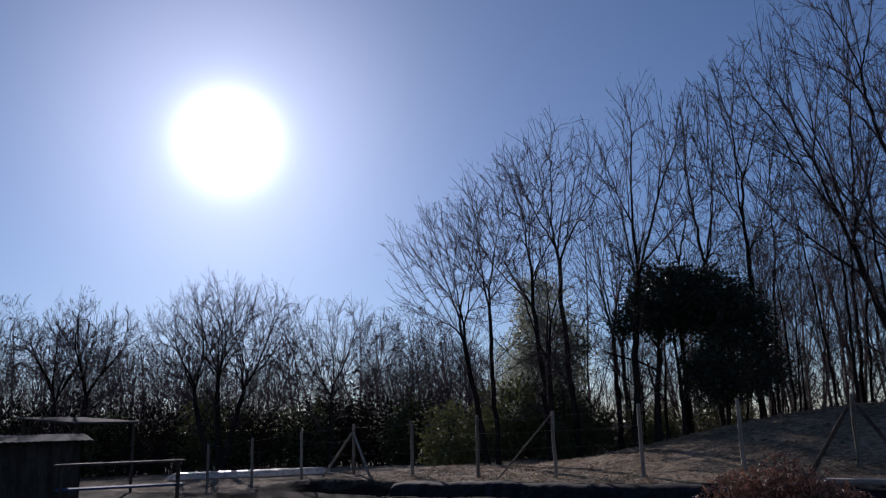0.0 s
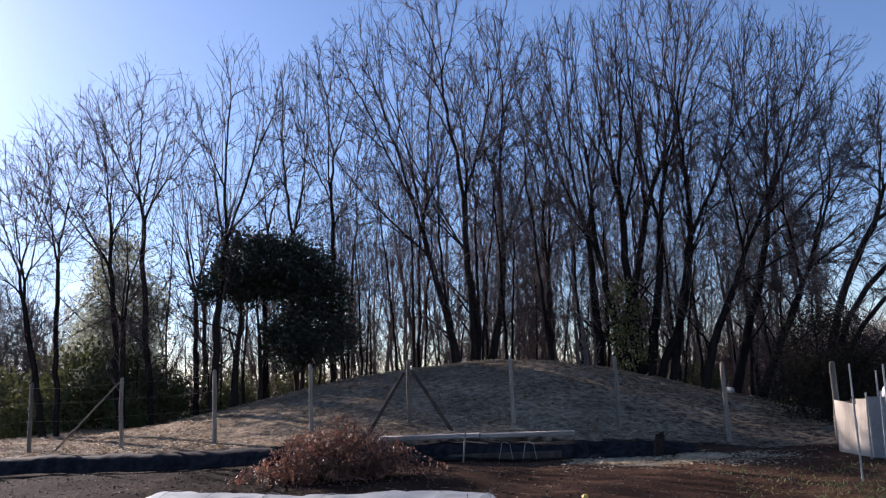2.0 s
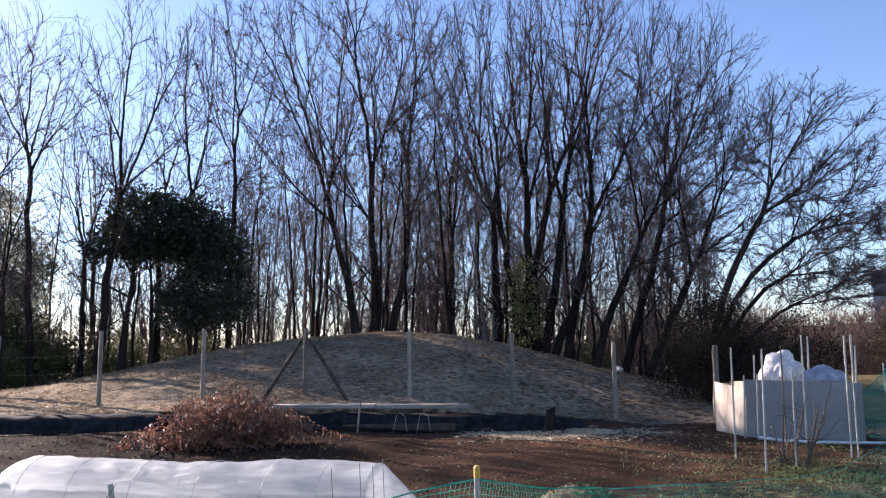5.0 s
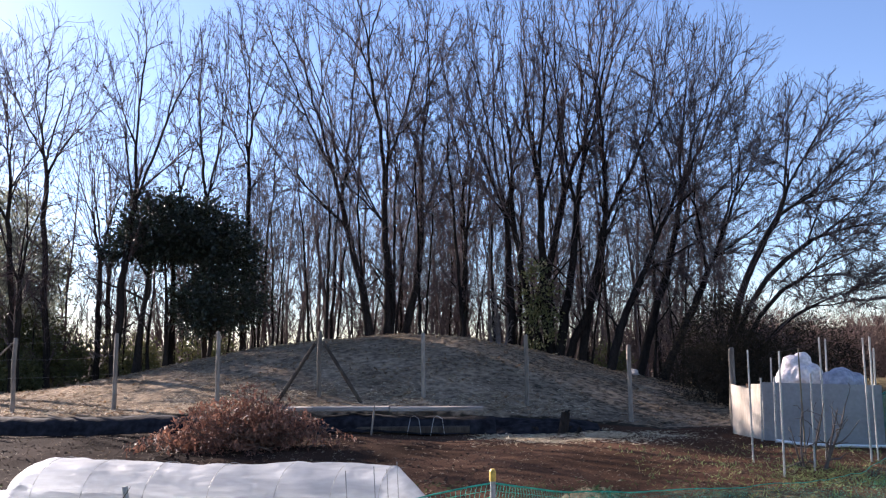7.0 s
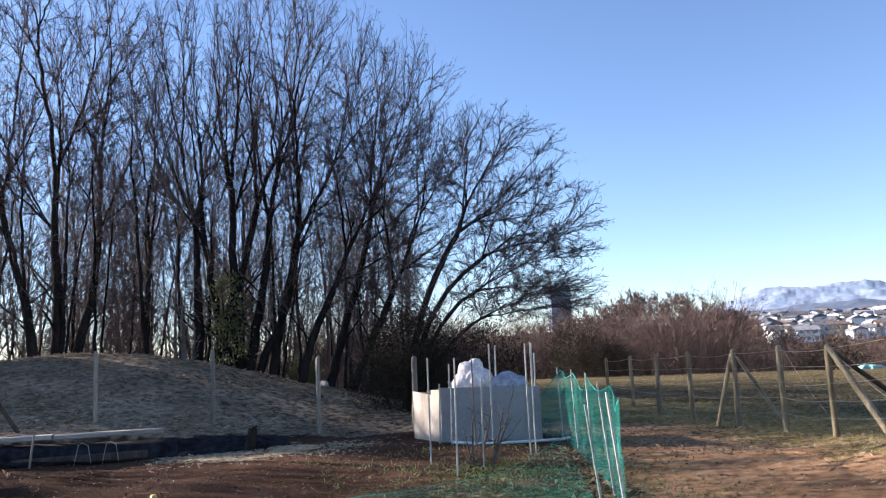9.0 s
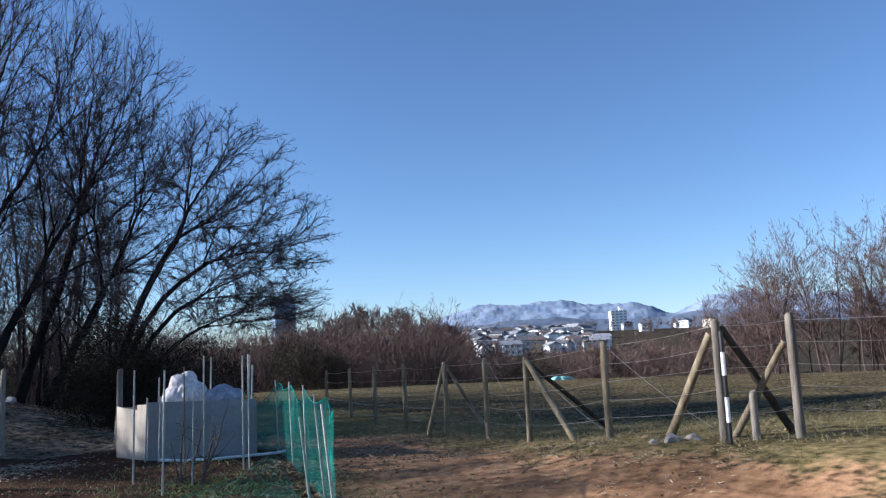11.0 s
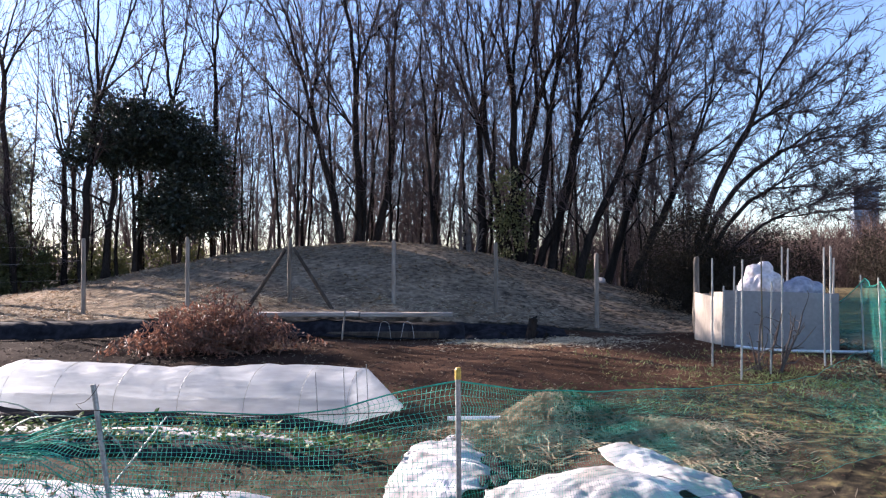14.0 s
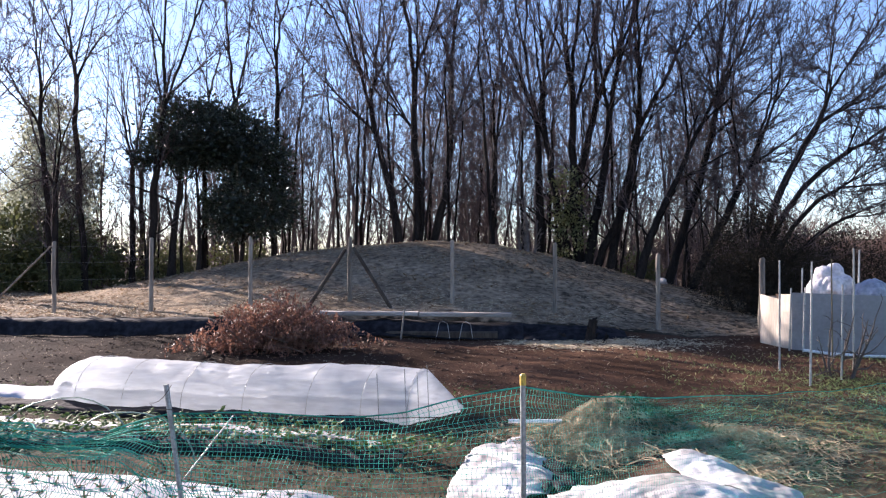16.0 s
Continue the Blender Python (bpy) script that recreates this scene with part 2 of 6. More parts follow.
def ground_material():
    """Bare dark soil, dry cut grass, green turf and reddish track earth, laid out by the sheet's cover attribute."""
    m = bpy.data.materials.new("ground")
    m.use_nodes = True
    n, l = m.node_tree.nodes, m.node_tree.links
    b = n["Principled BSDF"]
    tc, at = n.new("ShaderNodeTexCoord"), n.new("ShaderNodeAttribute")
    at.attribute_name = "cover"
    sep = n.new("ShaderNodeSeparateColor")
    l.new(at.outputs["Color"], sep.inputs[0])

    def noise_at(scale, detail=6):
        t = n.new("ShaderNodeTexNoise")
        t.inputs["Scale"].default_value, t.inputs["Detail"].default_value = scale, detail
        l.new(tc.outputs["Object"], t.inputs["Vector"])
        return t.outputs["Fac"]

    def tone(dark, light, fac, lo=0.35, hi=0.65):
        r, x = n.new("ShaderNodeMapRange"), n.new("ShaderNodeMix")
        r.inputs["From Min"].default_value, r.inputs["From Max"].default_value = lo, hi
        l.new(fac, r.inputs["Value"])
        x.data_type = "RGBA"
        x.inputs["A"].default_value, x.inputs["B"].default_value = rgb(dark), rgb(light)
        l.new(r.outputs[0], x.inputs["Factor"])
        return x.outputs["Result"]

    coarse, mid, fine = noise_at(0.7, 9), noise_at(7), noise_at(45, 4)

    def edge(channel):
        """The weight of a cover with a ragged border."""
        a, s = n.new("ShaderNodeMath"), n.new("ShaderNodeMapRange")
        a.operation = "ADD"
        l.new(channel, a.inputs[0])
        l.new(mid, a.inputs[1])
        s.inputs["From Min"].default_value, s.inputs["From Max"].default_value = 0.85, 1.15
        l.new(a.outputs[0], s.inputs["Value"])
        return s.outputs[0]

    colour = tone((0.028, 0.024, 0.017), (0.072, 0.058, 0.041), mid)
    # the soil runs from dark brown at left to lighter red-brown; dry is that factor
    place, ragged, dry, soil = n.new("ShaderNodeSeparateXYZ"), n.new("ShaderNodeMath"), n.new("ShaderNodeMapRange"), n.new("ShaderNodeMix")
    l.new(tc.outputs["Object"], place.inputs[0])
    ragged.operation = "MULTIPLY_ADD"
    ragged.inputs[1].default_value = 3.0
    l.new(coarse, ragged.inputs[0]), l.new(place.outputs[0], ragged.inputs[2])
    dry.inputs["From Min"].default_value, dry.inputs["From Max"].default_value = -2.4, 2.2
    l.new(ragged.outputs[0], dry.inputs["Value"])
    soil.data_type = "RGBA"
    l.new(dry.outputs[0], soil.inputs["Factor"])
    l.new(tone((0.010, 0.0062, 0.005), (0.029, 0.0185, 0.0145), fine, 0.3, 0.7), soil.inputs["A"])
    l.new(tone((0.036, 0.0195, 0.0125), (0.115, 0.064, 0.041), fine, 0.3, 0.7), soil.inputs["B"])
    for channel, shade in ((sep.outputs[0], soil.outputs["Result"]),
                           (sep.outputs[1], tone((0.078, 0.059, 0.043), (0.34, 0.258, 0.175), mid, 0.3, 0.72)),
                           (sep.outputs[2], tone((0.082, 0.064, 0.026), (0.25, 0.19, 0.085), mid)),
                           (at.outputs["Alpha"], tone((0.155, 0.081, 0.042), (0.41, 0.236, 0.125), mid, 0.3, 0.7))):
        x = n.new("ShaderNodeMix")
        x.data_type = "RGBA"
        l.new(edge(channel), x.inputs["Factor"]), l.new(colour, x.inputs["A"]), l.new(shade, x.inputs["B"])
        colour = x.outputs["Result"]
    h, r = n.new("ShaderNodeHueSaturation"), n.new("ShaderNodeMapRange")
    r.inputs["From Min"].default_value, r.inputs["From Max"].default_value = 0.3, 0.7
    r.inputs["To Min"].default_value, r.inputs["To Max"].default_value = 0.6, 1.4
    l.new(coarse, r.inputs["Value"]), l.new(r.outputs[0], h.inputs["Value"]), l.new(colour, h.inputs["Color"])
    l.new(h.outputs[0], b.inputs["Base Color"])
    b.inputs["Roughness"].default_value, b.inputs["Specular IOR Level"].default_value = 0.95, 0.02
    add, bp = n.new("ShaderNodeMath"), n.new("ShaderNodeBump")
    add.operation = "ADD"
    l.new(fine, add.inputs[0]), l.new(mid, add.inputs[1])
    bp.inputs["Strength"].default_value, bp.inputs["Distance"].default_value = 0.32, 0.04
    l.new(add.outputs[0], bp.inputs["Height"]), l.new(bp.outputs[0], b.inputs["Normal"])
    return m


GROUND = ground_material()


# ---- building helpers ----
class Shape:
    """Collects vertices and faces for one mesh."""

    def __init__(self):
        self.v, self.f, self.count = [], [], 0

    def add(self, verts, faces):
        verts, faces = np.asarray(verts, float).reshape(-1, 3), np.asarray(faces, int)
        self.v.append(verts)
        self.f.append(faces + self.count)
        self.count += len(verts)
        return self

    def tubes(self, paths, radii, sides=6, caps=False):
        """Round rods along paths (N, K, 3) with radii (N, K)."""
        p = np.asarray(paths, float)
        if p.ndim == 2:
            p = p[None]
        r = np.broadcast_to(np.asarray(radii, float), p.shape[:2])
        n, k = p.shape[:2]
        t = np.gradient(p, axis=1)
        t /= np.linalg.norm(t, axis=2, keepdims=True) + 1e-12
        ref = np.where(np.abs(t[:, :1, 2:3]) < 0.85, np.array([0, 0, 1.0]), np.array([1.0, 0, 0]))
        u = np.cross(t, np.broadcast_to(ref, t.shape))
        u /= np.linalg.norm(u, axis=2, keepdims=True) + 1e-12
        w = np.cross(t, u)
        a = np.arange(sides) * 2 * np.pi / sides
        ring = p[:, :, None] + r[:, :, None, None] * (np.cos(a)[:, None] * u[:, :, None] + np.sin(a)[:, None] * w[:, :, None])
        i = np.arange(n * k * sides).reshape(n, k, sides)
        j = np.roll(i, -1, axis=2)
        q = np.stack([i[:, :-1], j[:, :-1], j[:, 1:], i[:, 1:]], -1).reshape(-1, 4)
        self.add(ring, q)
        if caps:
            for m in range(n):
                for ring_at, mid in ((ring[m, 0], p[m, 0]), (ring[m, -1], p[m, -1])):
                    c = np.concatenate([ring_at, mid[None]])
                    s = np.arange(sides)
                    self.add(c, np.stack([s, np.roll(s, -1), np.full(sides, sides), np.full(sides, sides)], -1))
        return self

    def box(self, centre, size, turn=None, chamfer=0.0):
        """A block with cut-off corners along its length edges (x is its length)."""
        sx, sy, sz = np.array(size) / 2
        c = min(chamfer, sy * 0.9, sz * 0.9)
        if c > 0:
            prof = [(-sy + c, -sz), (sy - c, -sz), (sy, -sz + c), (sy, sz - c), (sy - c, sz), (-sy + c, sz), (-sy, sz - c), (-sy, -sz + c)]
        else:
            prof = [(-sy, -sz), (sy, -sz), (sy, sz), (-sy, sz)]
        m = len(prof)
        v = np.array([(x, y, z) for x in (-sx, sx) for y, z in prof] + [(-sx, 0, 0), (sx, 0, 0)])
        if turn is not None:
            v = v @ np.array(turn.to_3x3()).T
        s = np.arange(m)
        n = np.roll(s, -1)
        f = np.concatenate([np.stack([s, n, n + m, s + m], -1), np.stack([n, s, np.full(m, 2 * m), np.full(m, 2 * m)], -1),
                            np.stack([s + m, n + m, np.full(m, 2 * m + 1), np.full(m, 2 * m + 1)], -1)])
        return self.add(v + np.array(centre), f)

    def sheet(self, grid):
        """A surface over a grid of points (A, B, 3)."""
        g = np.asarray(grid, float)
        i = np.arange(g.shape[0] * g.shape[1]).reshape(g.shape[:2])
        return self.add(g, np.stack([i[:-1, :-1], i[1:, :-1], i[1:, 1:], i[:-1, 1:]], -1).reshape(-1, 4))

    def blades(self, at, way, side, length, width):
        """Thin leaves: folded rhombs from at along way, spread along side."""
        at, way, side = np.asarray(at, float), np.asarray(way, float), np.asarray(side, float)
        length, width = np.broadcast_to(length, len(at))[:, None], np.broadcast_to(width, len(at))[:, None]
        up = np.cross(way, side)
        mid = at + way * length * 0.5
        v = np.stack([at, mid + side * width / 2 + up * width * 0.15, at + way * length, mid - side * width / 2 + up * width * 0.15], 1)
        i = np.arange(len(at) * 4).reshape(-1, 4)
        return self.add(v, i)

    def mesh(self, name, material, smooth=False):
        v = np.concatenate(self.v)
        f = np.concatenate(self.f)
        tri = f[:, 2] == f[:, 3]
        me = bpy.data.meshes.new(name)
        counts = np.where(tri, 3, 4)
        keep = np.ones((len(f), 4), bool)
        keep[:, 3] = ~tri
        loops = f[keep]
        me.vertices.add(len(v))
        me.vertices.foreach_set("co", v.ravel())
        me.loops.add(len(loops))
        me.loops.foreach_set("vertex_index", loops.astype(np.int32))
        me.polygons.add(len(f))
        me.polygons.foreach_set("loop_start", (np.cumsum(counts) - counts).astype(np.int32))
        me.polygons.foreach_set("use_smooth", np.full(len(f), smooth))
        me.update(calc_edges=True)
        me.validate()
        me.materials.append(material)
        return me


def part(name, shape, material, parent=None, label="", smooth=False):
    """Links a shape as one mesh object, under parent if given."""
    ob = new(name, shape.mesh(name, material, smooth))
    ob.parent = parent
    return tagged(ob, label)


def thing(name, label, category, at=(0, 0, 0), group="", kind=""):
    """An empty at a thing's base."""
    ob = new(name)
    ob.location = at
    ob.empty_display_size = 0.1
    return tagged(ob, label, category, group, kind)


def smooth(a, b, v):
    t = np.clip((np.asarray(v, float) - a) / (b - a), 0, 1)
    return t * t * (3 - 2 * t)


def lumps(x, y, size, seed=0):
    """Smooth random heights, about -1 to 1, over lumps of a size."""
    x, y = np.asarray(x, float) / size, np.asarray(y, float) / size
    xi, yi = np.floor(x), np.floor(y)
    fx, fy = x - xi, y - yi
    fx, fy = fx * fx * (3 - 2 * fx), fy * fy * (3 - 2 * fy)

    def h(a, b):
        s = np.sin(a * 127.1 + b * 311.7 + seed * 74.7) * 43758.5453
        return (s - np.floor(s)) * 2 - 1
    return (h(xi, yi) * (1 - fx) + h(xi + 1, yi) * fx) * (1 - fy) + (h(xi, yi + 1) * (1 - fx) + h(xi + 1, yi + 1) * fx) * fy


def ground_z(x, y):
    """The lie of the land."""
    x, y = np.asarray(x, float), np.asarray(y, float)
    r = np.hypot(x, y)
    bearing = np.degrees(np.arctan2(x, y))
    left = smooth(4.6, 0.2, x) * smooth(-17.5, -14.0, x)
    z = 0.15 * smooth(8.5, 14.0, y) * smooth(9, 5, x) * smooth(-19, -15, x)
    z = z + 0.28 * left * smooth(14.25, 14.7, y)
    d = np.hypot((x + 1.1) / 1.0, (y - 22.0) / 0.74)
    dome = (0.5 + 0.5 * np.cos(np.pi * np.clip(d / 11.0, 0, 1))) ** 0.8
    z = z + 1.52 * dome
    z = z + 0.40 * smooth(11, 5, y) * smooth(6, 9.5, x) * smooth(-8, 0, y)
    right = smooth(8, 30, bearing) * smooth(150, 110, bearing)
    z = z - right * 15 * smooth(44, 110, r) + right * smooth(180, 590, r) * 29
    z = z - (1 - right) * 5 * smooth(34, 90, r)
    z = z + 20 * np.exp(-((x - 95) ** 2 + (y - 129) ** 2) / (2 * 21 ** 2))
    near = smooth(60, 25, r)
    z = z + near * (0.035 * lumps(x, y, 1.3, 1) + 0.02 * lumps(x, y, 0.45, 2) + 0.010 * lumps(x, y, 0.17, 3))
    z = z + near * 0.03 * lumps(x, y, 1.1, 5) * smooth(0.25, 0.8, dome)
    return z


def gz(x, y):
    return float(ground_z(x, y))


def cover(x, y):
    """Which ground lies where: dark soil, dry straw, turf, red track."""
    rag = 0.35 * lumps(x, y, 1.1, 7) + 0.2 * lumps(x, y, 0.4, 8)
    field = smooth(-22, -17, x) * smooth(8.0, 7.0, x - 0.18 * y + rag) * smooth(8.2 + 0.10 * x, 9.0 + 0.10 * x, y + rag) * smooth(14.55, 14.25, y + 0.5 * rag - 0.25 * smooth(1, 5, x))
    # shade on the mound's right side, put into the colour by thinning the straw
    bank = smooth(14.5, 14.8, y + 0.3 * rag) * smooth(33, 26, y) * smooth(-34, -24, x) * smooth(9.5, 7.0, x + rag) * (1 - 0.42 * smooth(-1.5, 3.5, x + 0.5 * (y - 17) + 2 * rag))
    # past the fence turf gives way to dark earth, painting in the wood's shade
    turf = smooth(8.1, 10.2, x + 1.8 * rag + 0.14 * (12 - np.clip(y, 0, 14))) * smooth(72, 50, np.hypot(x, y)) * (0.72 + 0.28 * lumps(x, y, 2.6, 9)) * (1 - 0.9 * smooth(0.5, 4.0, x - 11.8 + rag))
    track = smooth(4.1, 5.0, x - 0.45 * (y - 6.25) + rag) * (1 - turf) * smooth(17.5, 15.5, y + rag) * smooth(11.6, 10.2, x + rag)
    patch = (1 - field) * (1 - bank) * (1 - track) * (1 - turf) * (0.10 + 0.30 * smooth(1.8, 3.4, x)) * smooth(75, 50, np.hypot(x, y))
    c = np.stack([field, bank, np.clip(turf + patch, 0, 1), track], -1)
    return c


# ---- the ground sheet ----
def spread(lo, hi, step, reach, grow):
    mid = list(np.arange(lo, hi, step))
    out, s, v = [], step, hi
    while v < reach:
        out.append(v)
        s *= grow
        v += s
    out.append(reach)
    back, s, v = [], step, lo
    while v > -reach:
        s *= grow
        v -= s
        back.append(max(v, -reach))
    return np.array(back[::-1] + mid + out)


gx, gy = spread(-13, 13, 0.19, 4800, 1.14), spread(4, 24, 0.19, 4800, 1.14)
X, Y = np.meshgrid(gx, gy, indexing="ij")
sheet = Shape().sheet(np.stack([X, Y, ground_z(X, Y)], -1))
ground = part("ground", sheet, GROUND, smooth=True)
tagged(ground, "uneven bare earth with dry cut grass, turf and tilled soil", "ground", kind="structure")
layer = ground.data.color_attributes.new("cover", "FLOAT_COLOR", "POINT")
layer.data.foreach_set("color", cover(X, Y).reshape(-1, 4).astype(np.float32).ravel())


# ---- trees ----
def unit(v):
    return v / (np.linalg.norm(v, axis=-1, keepdims=True) + 1e-12)


def run(rng, start, way, length, k, wiggle, up):
    """Crooked paths from start along way: (N, k, 3)."""
    n = len(start)
    pts, d = [start], unit(way)
    for _ in range(k - 1):
        d = unit(d + rng.normal(0, wiggle, (n, 3)) + np.array([0, 0, up]))
        pts.append(pts[-1] + d * (length / (k - 1))[:, None])
    return np.stack(pts, 1)


def sprout(rng, paths, radii, lengths, n, t0, t1, angle, spread_, ratio, k, wiggle, up, taper, least, fall=0.6):
    """n side shoots on each path; returns their paths, radii and lengths."""
    m, kk = paths.shape[:2]
    t = (t0 + (t1 - t0) * (np.arange(n)[None] + rng.uniform(0.05, 0.95, (m, n))) / n)
    pos = t * (kk - 1)
    i = np.clip(pos.astype(int), 0, kk - 2)
    f = (pos - i)[..., None]
    rows = np.arange(m)[:, None]
    a, b = paths[rows, i], paths[rows, i + 1]
    start = (a * (1 - f) + b * f).reshape(-1, 3)
    tang = unit(b - a).reshape(-1, 3)
    rad = (radii[rows, i] * (1 - f[..., 0]) + radii[rows, i + 1] * f[..., 0]).ravel()
    side = unit(np.cross(tang, rng.normal(0, 1, tang.shape)))
    ang = np.radians(rng.normal(angle, spread_, len(start)))[:, None]
    way = tang * np.cos(ang) + side * np.sin(ang)
    length = np.repeat(lengths, n) * ratio * (1 - fall * (t.ravel() - 0.25)) * rng.uniform(0.6, 1.25, len(start))
    p = run(rng, start, way, length, k, wiggle, up)
    r0 = np.maximum(rad * taper, least)
    r = r0[:, None] * np.linspace(1, 0.38, k)[None]
    return p, np.maximum(r, least * 0.6), length


def tree_shapes(seed, stems, levels, trunk_k=10, wiggle=0.07, up=0.03, flare=1.35, tip=0.16):
    """Trunk with limbs, and crown of twigs. stems: (lean x, lean y, length, radius, foot x, foot y)."""
    rng = np.random.default_rng(seed)
    s = np.array(stems, float)
    start = np.stack([s[:, 4], s[:, 5], np.full(len(s), -0.35)], 1)
    way = unit(np.stack([s[:, 0], s[:, 1], np.ones(len(s))], 1))
    paths = run(rng, start, way, s[:, 2], trunk_k, wiggle, up)
    prof = np.linspace(1, tip, trunk_k) ** 0.85
    prof[0] *= flare
    radii = 0.68 * s[:, 3][:, None] * prof[None]
    lengths = s[:, 2]
    wood, crown = Shape().tubes(paths, radii, 8), Shape()
    for depth, lv in enumerate(levels):
        paths, radii, lengths = sprout(rng, paths, radii, lengths, *lv)
        (wood if depth == 0 else crown).tubes(paths, radii, 5 - depth)
    return wood, crown


def bare_tree(name, seed, stems, levels, at, label, bark=None, twig=None, group="", **kw):
    t = thing(name, label, "tree", (at[0], at[1], gz(*at)), group)
    wood, crown = tree_shapes(seed, stems, levels, **kw)
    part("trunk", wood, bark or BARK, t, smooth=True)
    if crown.count:
        part("crown", crown, twig or TWIG, t, "fine bare twigs")
    return t


# n, t0, t1, angle, its spread, length ratio, points, wiggle, up, radius ratio, least radius
SLIM = [(11, 0.28, 0.97, 33, 10, 0.28, 5, 0.13, 0.07, 0.5, 0.009), (6, 0.15, 0.98, 36, 12, 0.44, 4, 0.16, 0.05, 0.55, 0.006)]


def inside(rng, n, crown, lo, hi, lift):
    """Points in an egg-shaped crown (centre, radii), between two fractions of its radius."""
    d = unit(rng.normal(0, 1, (n, 3)) + (0, 0, lift))
    r = (lo ** 3 + (hi ** 3 - lo ** 3) * rng.uniform(0, 1, n)) ** (1 / 3)
    p = d * r[:, None]
    p[:, :2] *= (1 + 0.2 * p[:, 2:3] - 0.1 * np.maximum(0, p[:, 2:3]) ** 2)
    return np.array(crown[:3]) + p * np.array(crown[3:])


class Boughs:
    """Collects limbs, branches and terminal shoots while a crown is grown."""

    def __init__(self):
        self.thick, self.thin, self.ends = ([], []), ([], []), ([], [])

    def add(self, where, path, radii):
        where[0].append(path)
        where[1].append(radii)


def bend(rng, p, d, q, e, k, crook):
    """A slightly crooked path from p, leaving along d, to q, arriving along e."""
    u = np.linspace(0, 1, k)[:, None]
    gap = np.linalg.norm(q - p)
    p1, p2 = p + d * gap * 0.36, q - e * gap * 0.36
    path = (1 - u) ** 3 * p + 3 * u * (1 - u) ** 2 * p1 + 3 * u * u * (1 - u) * p2 + u ** 3 * q
    path[1:-1] += rng.normal(0, crook * gap, (k - 2, 3))
    return path


def grow(rng, out, p, d, tips, scale, whole, squash, acute=1.0):
    """Forks a limb again and again until every tip of the crown is reached; the wood thins as its tips grow fewer."""
    work = [(p, d, tips)]
    while work:
        p, d, pts = work.pop()
        n = len(pts)
        gap = pts.mean(0) - p
        far = np.linalg.norm(gap) + 1e-9
        r = max(scale * (n / whole) ** 0.50, 0.009)
        if n == 1:
            out.add(out.ends, bend(rng, p, d, pts[0], unit(unit(gap) + (0, 0, 0.12)), 4, 0.02), np.linspace(r, 0.0055, 4))
            continue
        e = unit(unit(gap) + 0.45 * d)
        along = (pts - p) @ e
        wide = np.linalg.norm(pts - p - along[:, None] * e, axis=1)
        room = np.quantile(along - acute * wide, 0.15)
        q = p + e * np.clip(room, 0.09 * far, rng.uniform(0.3, 0.5) * far)
        where = out.thick if r > 0.02 else out.thin
        k = 5 if r > 0.02 else 4
        out.add(where, bend(rng, p, d, q, e, k, 0.016), np.linspace(r, r * 0.86, k))
        way = unit(pts - q) * (1, 1, squash)
        way = way - way.mean(0)
        _, _, axes = np.linalg.svd(way + rng.normal(0, 0.02, way.shape), full_matrices=False)
        order = np.argsort(way @ axes[0])
        cut = int(np.clip(round(n * rng.choice((0.22, 0.3, 0.4, 0.5, 0.6, 0.7, 0.78))), 1, n - 1))
        work.append((q, e, pts[order[:cut]]))
        work.append((q, e, pts[order[cut:]]))


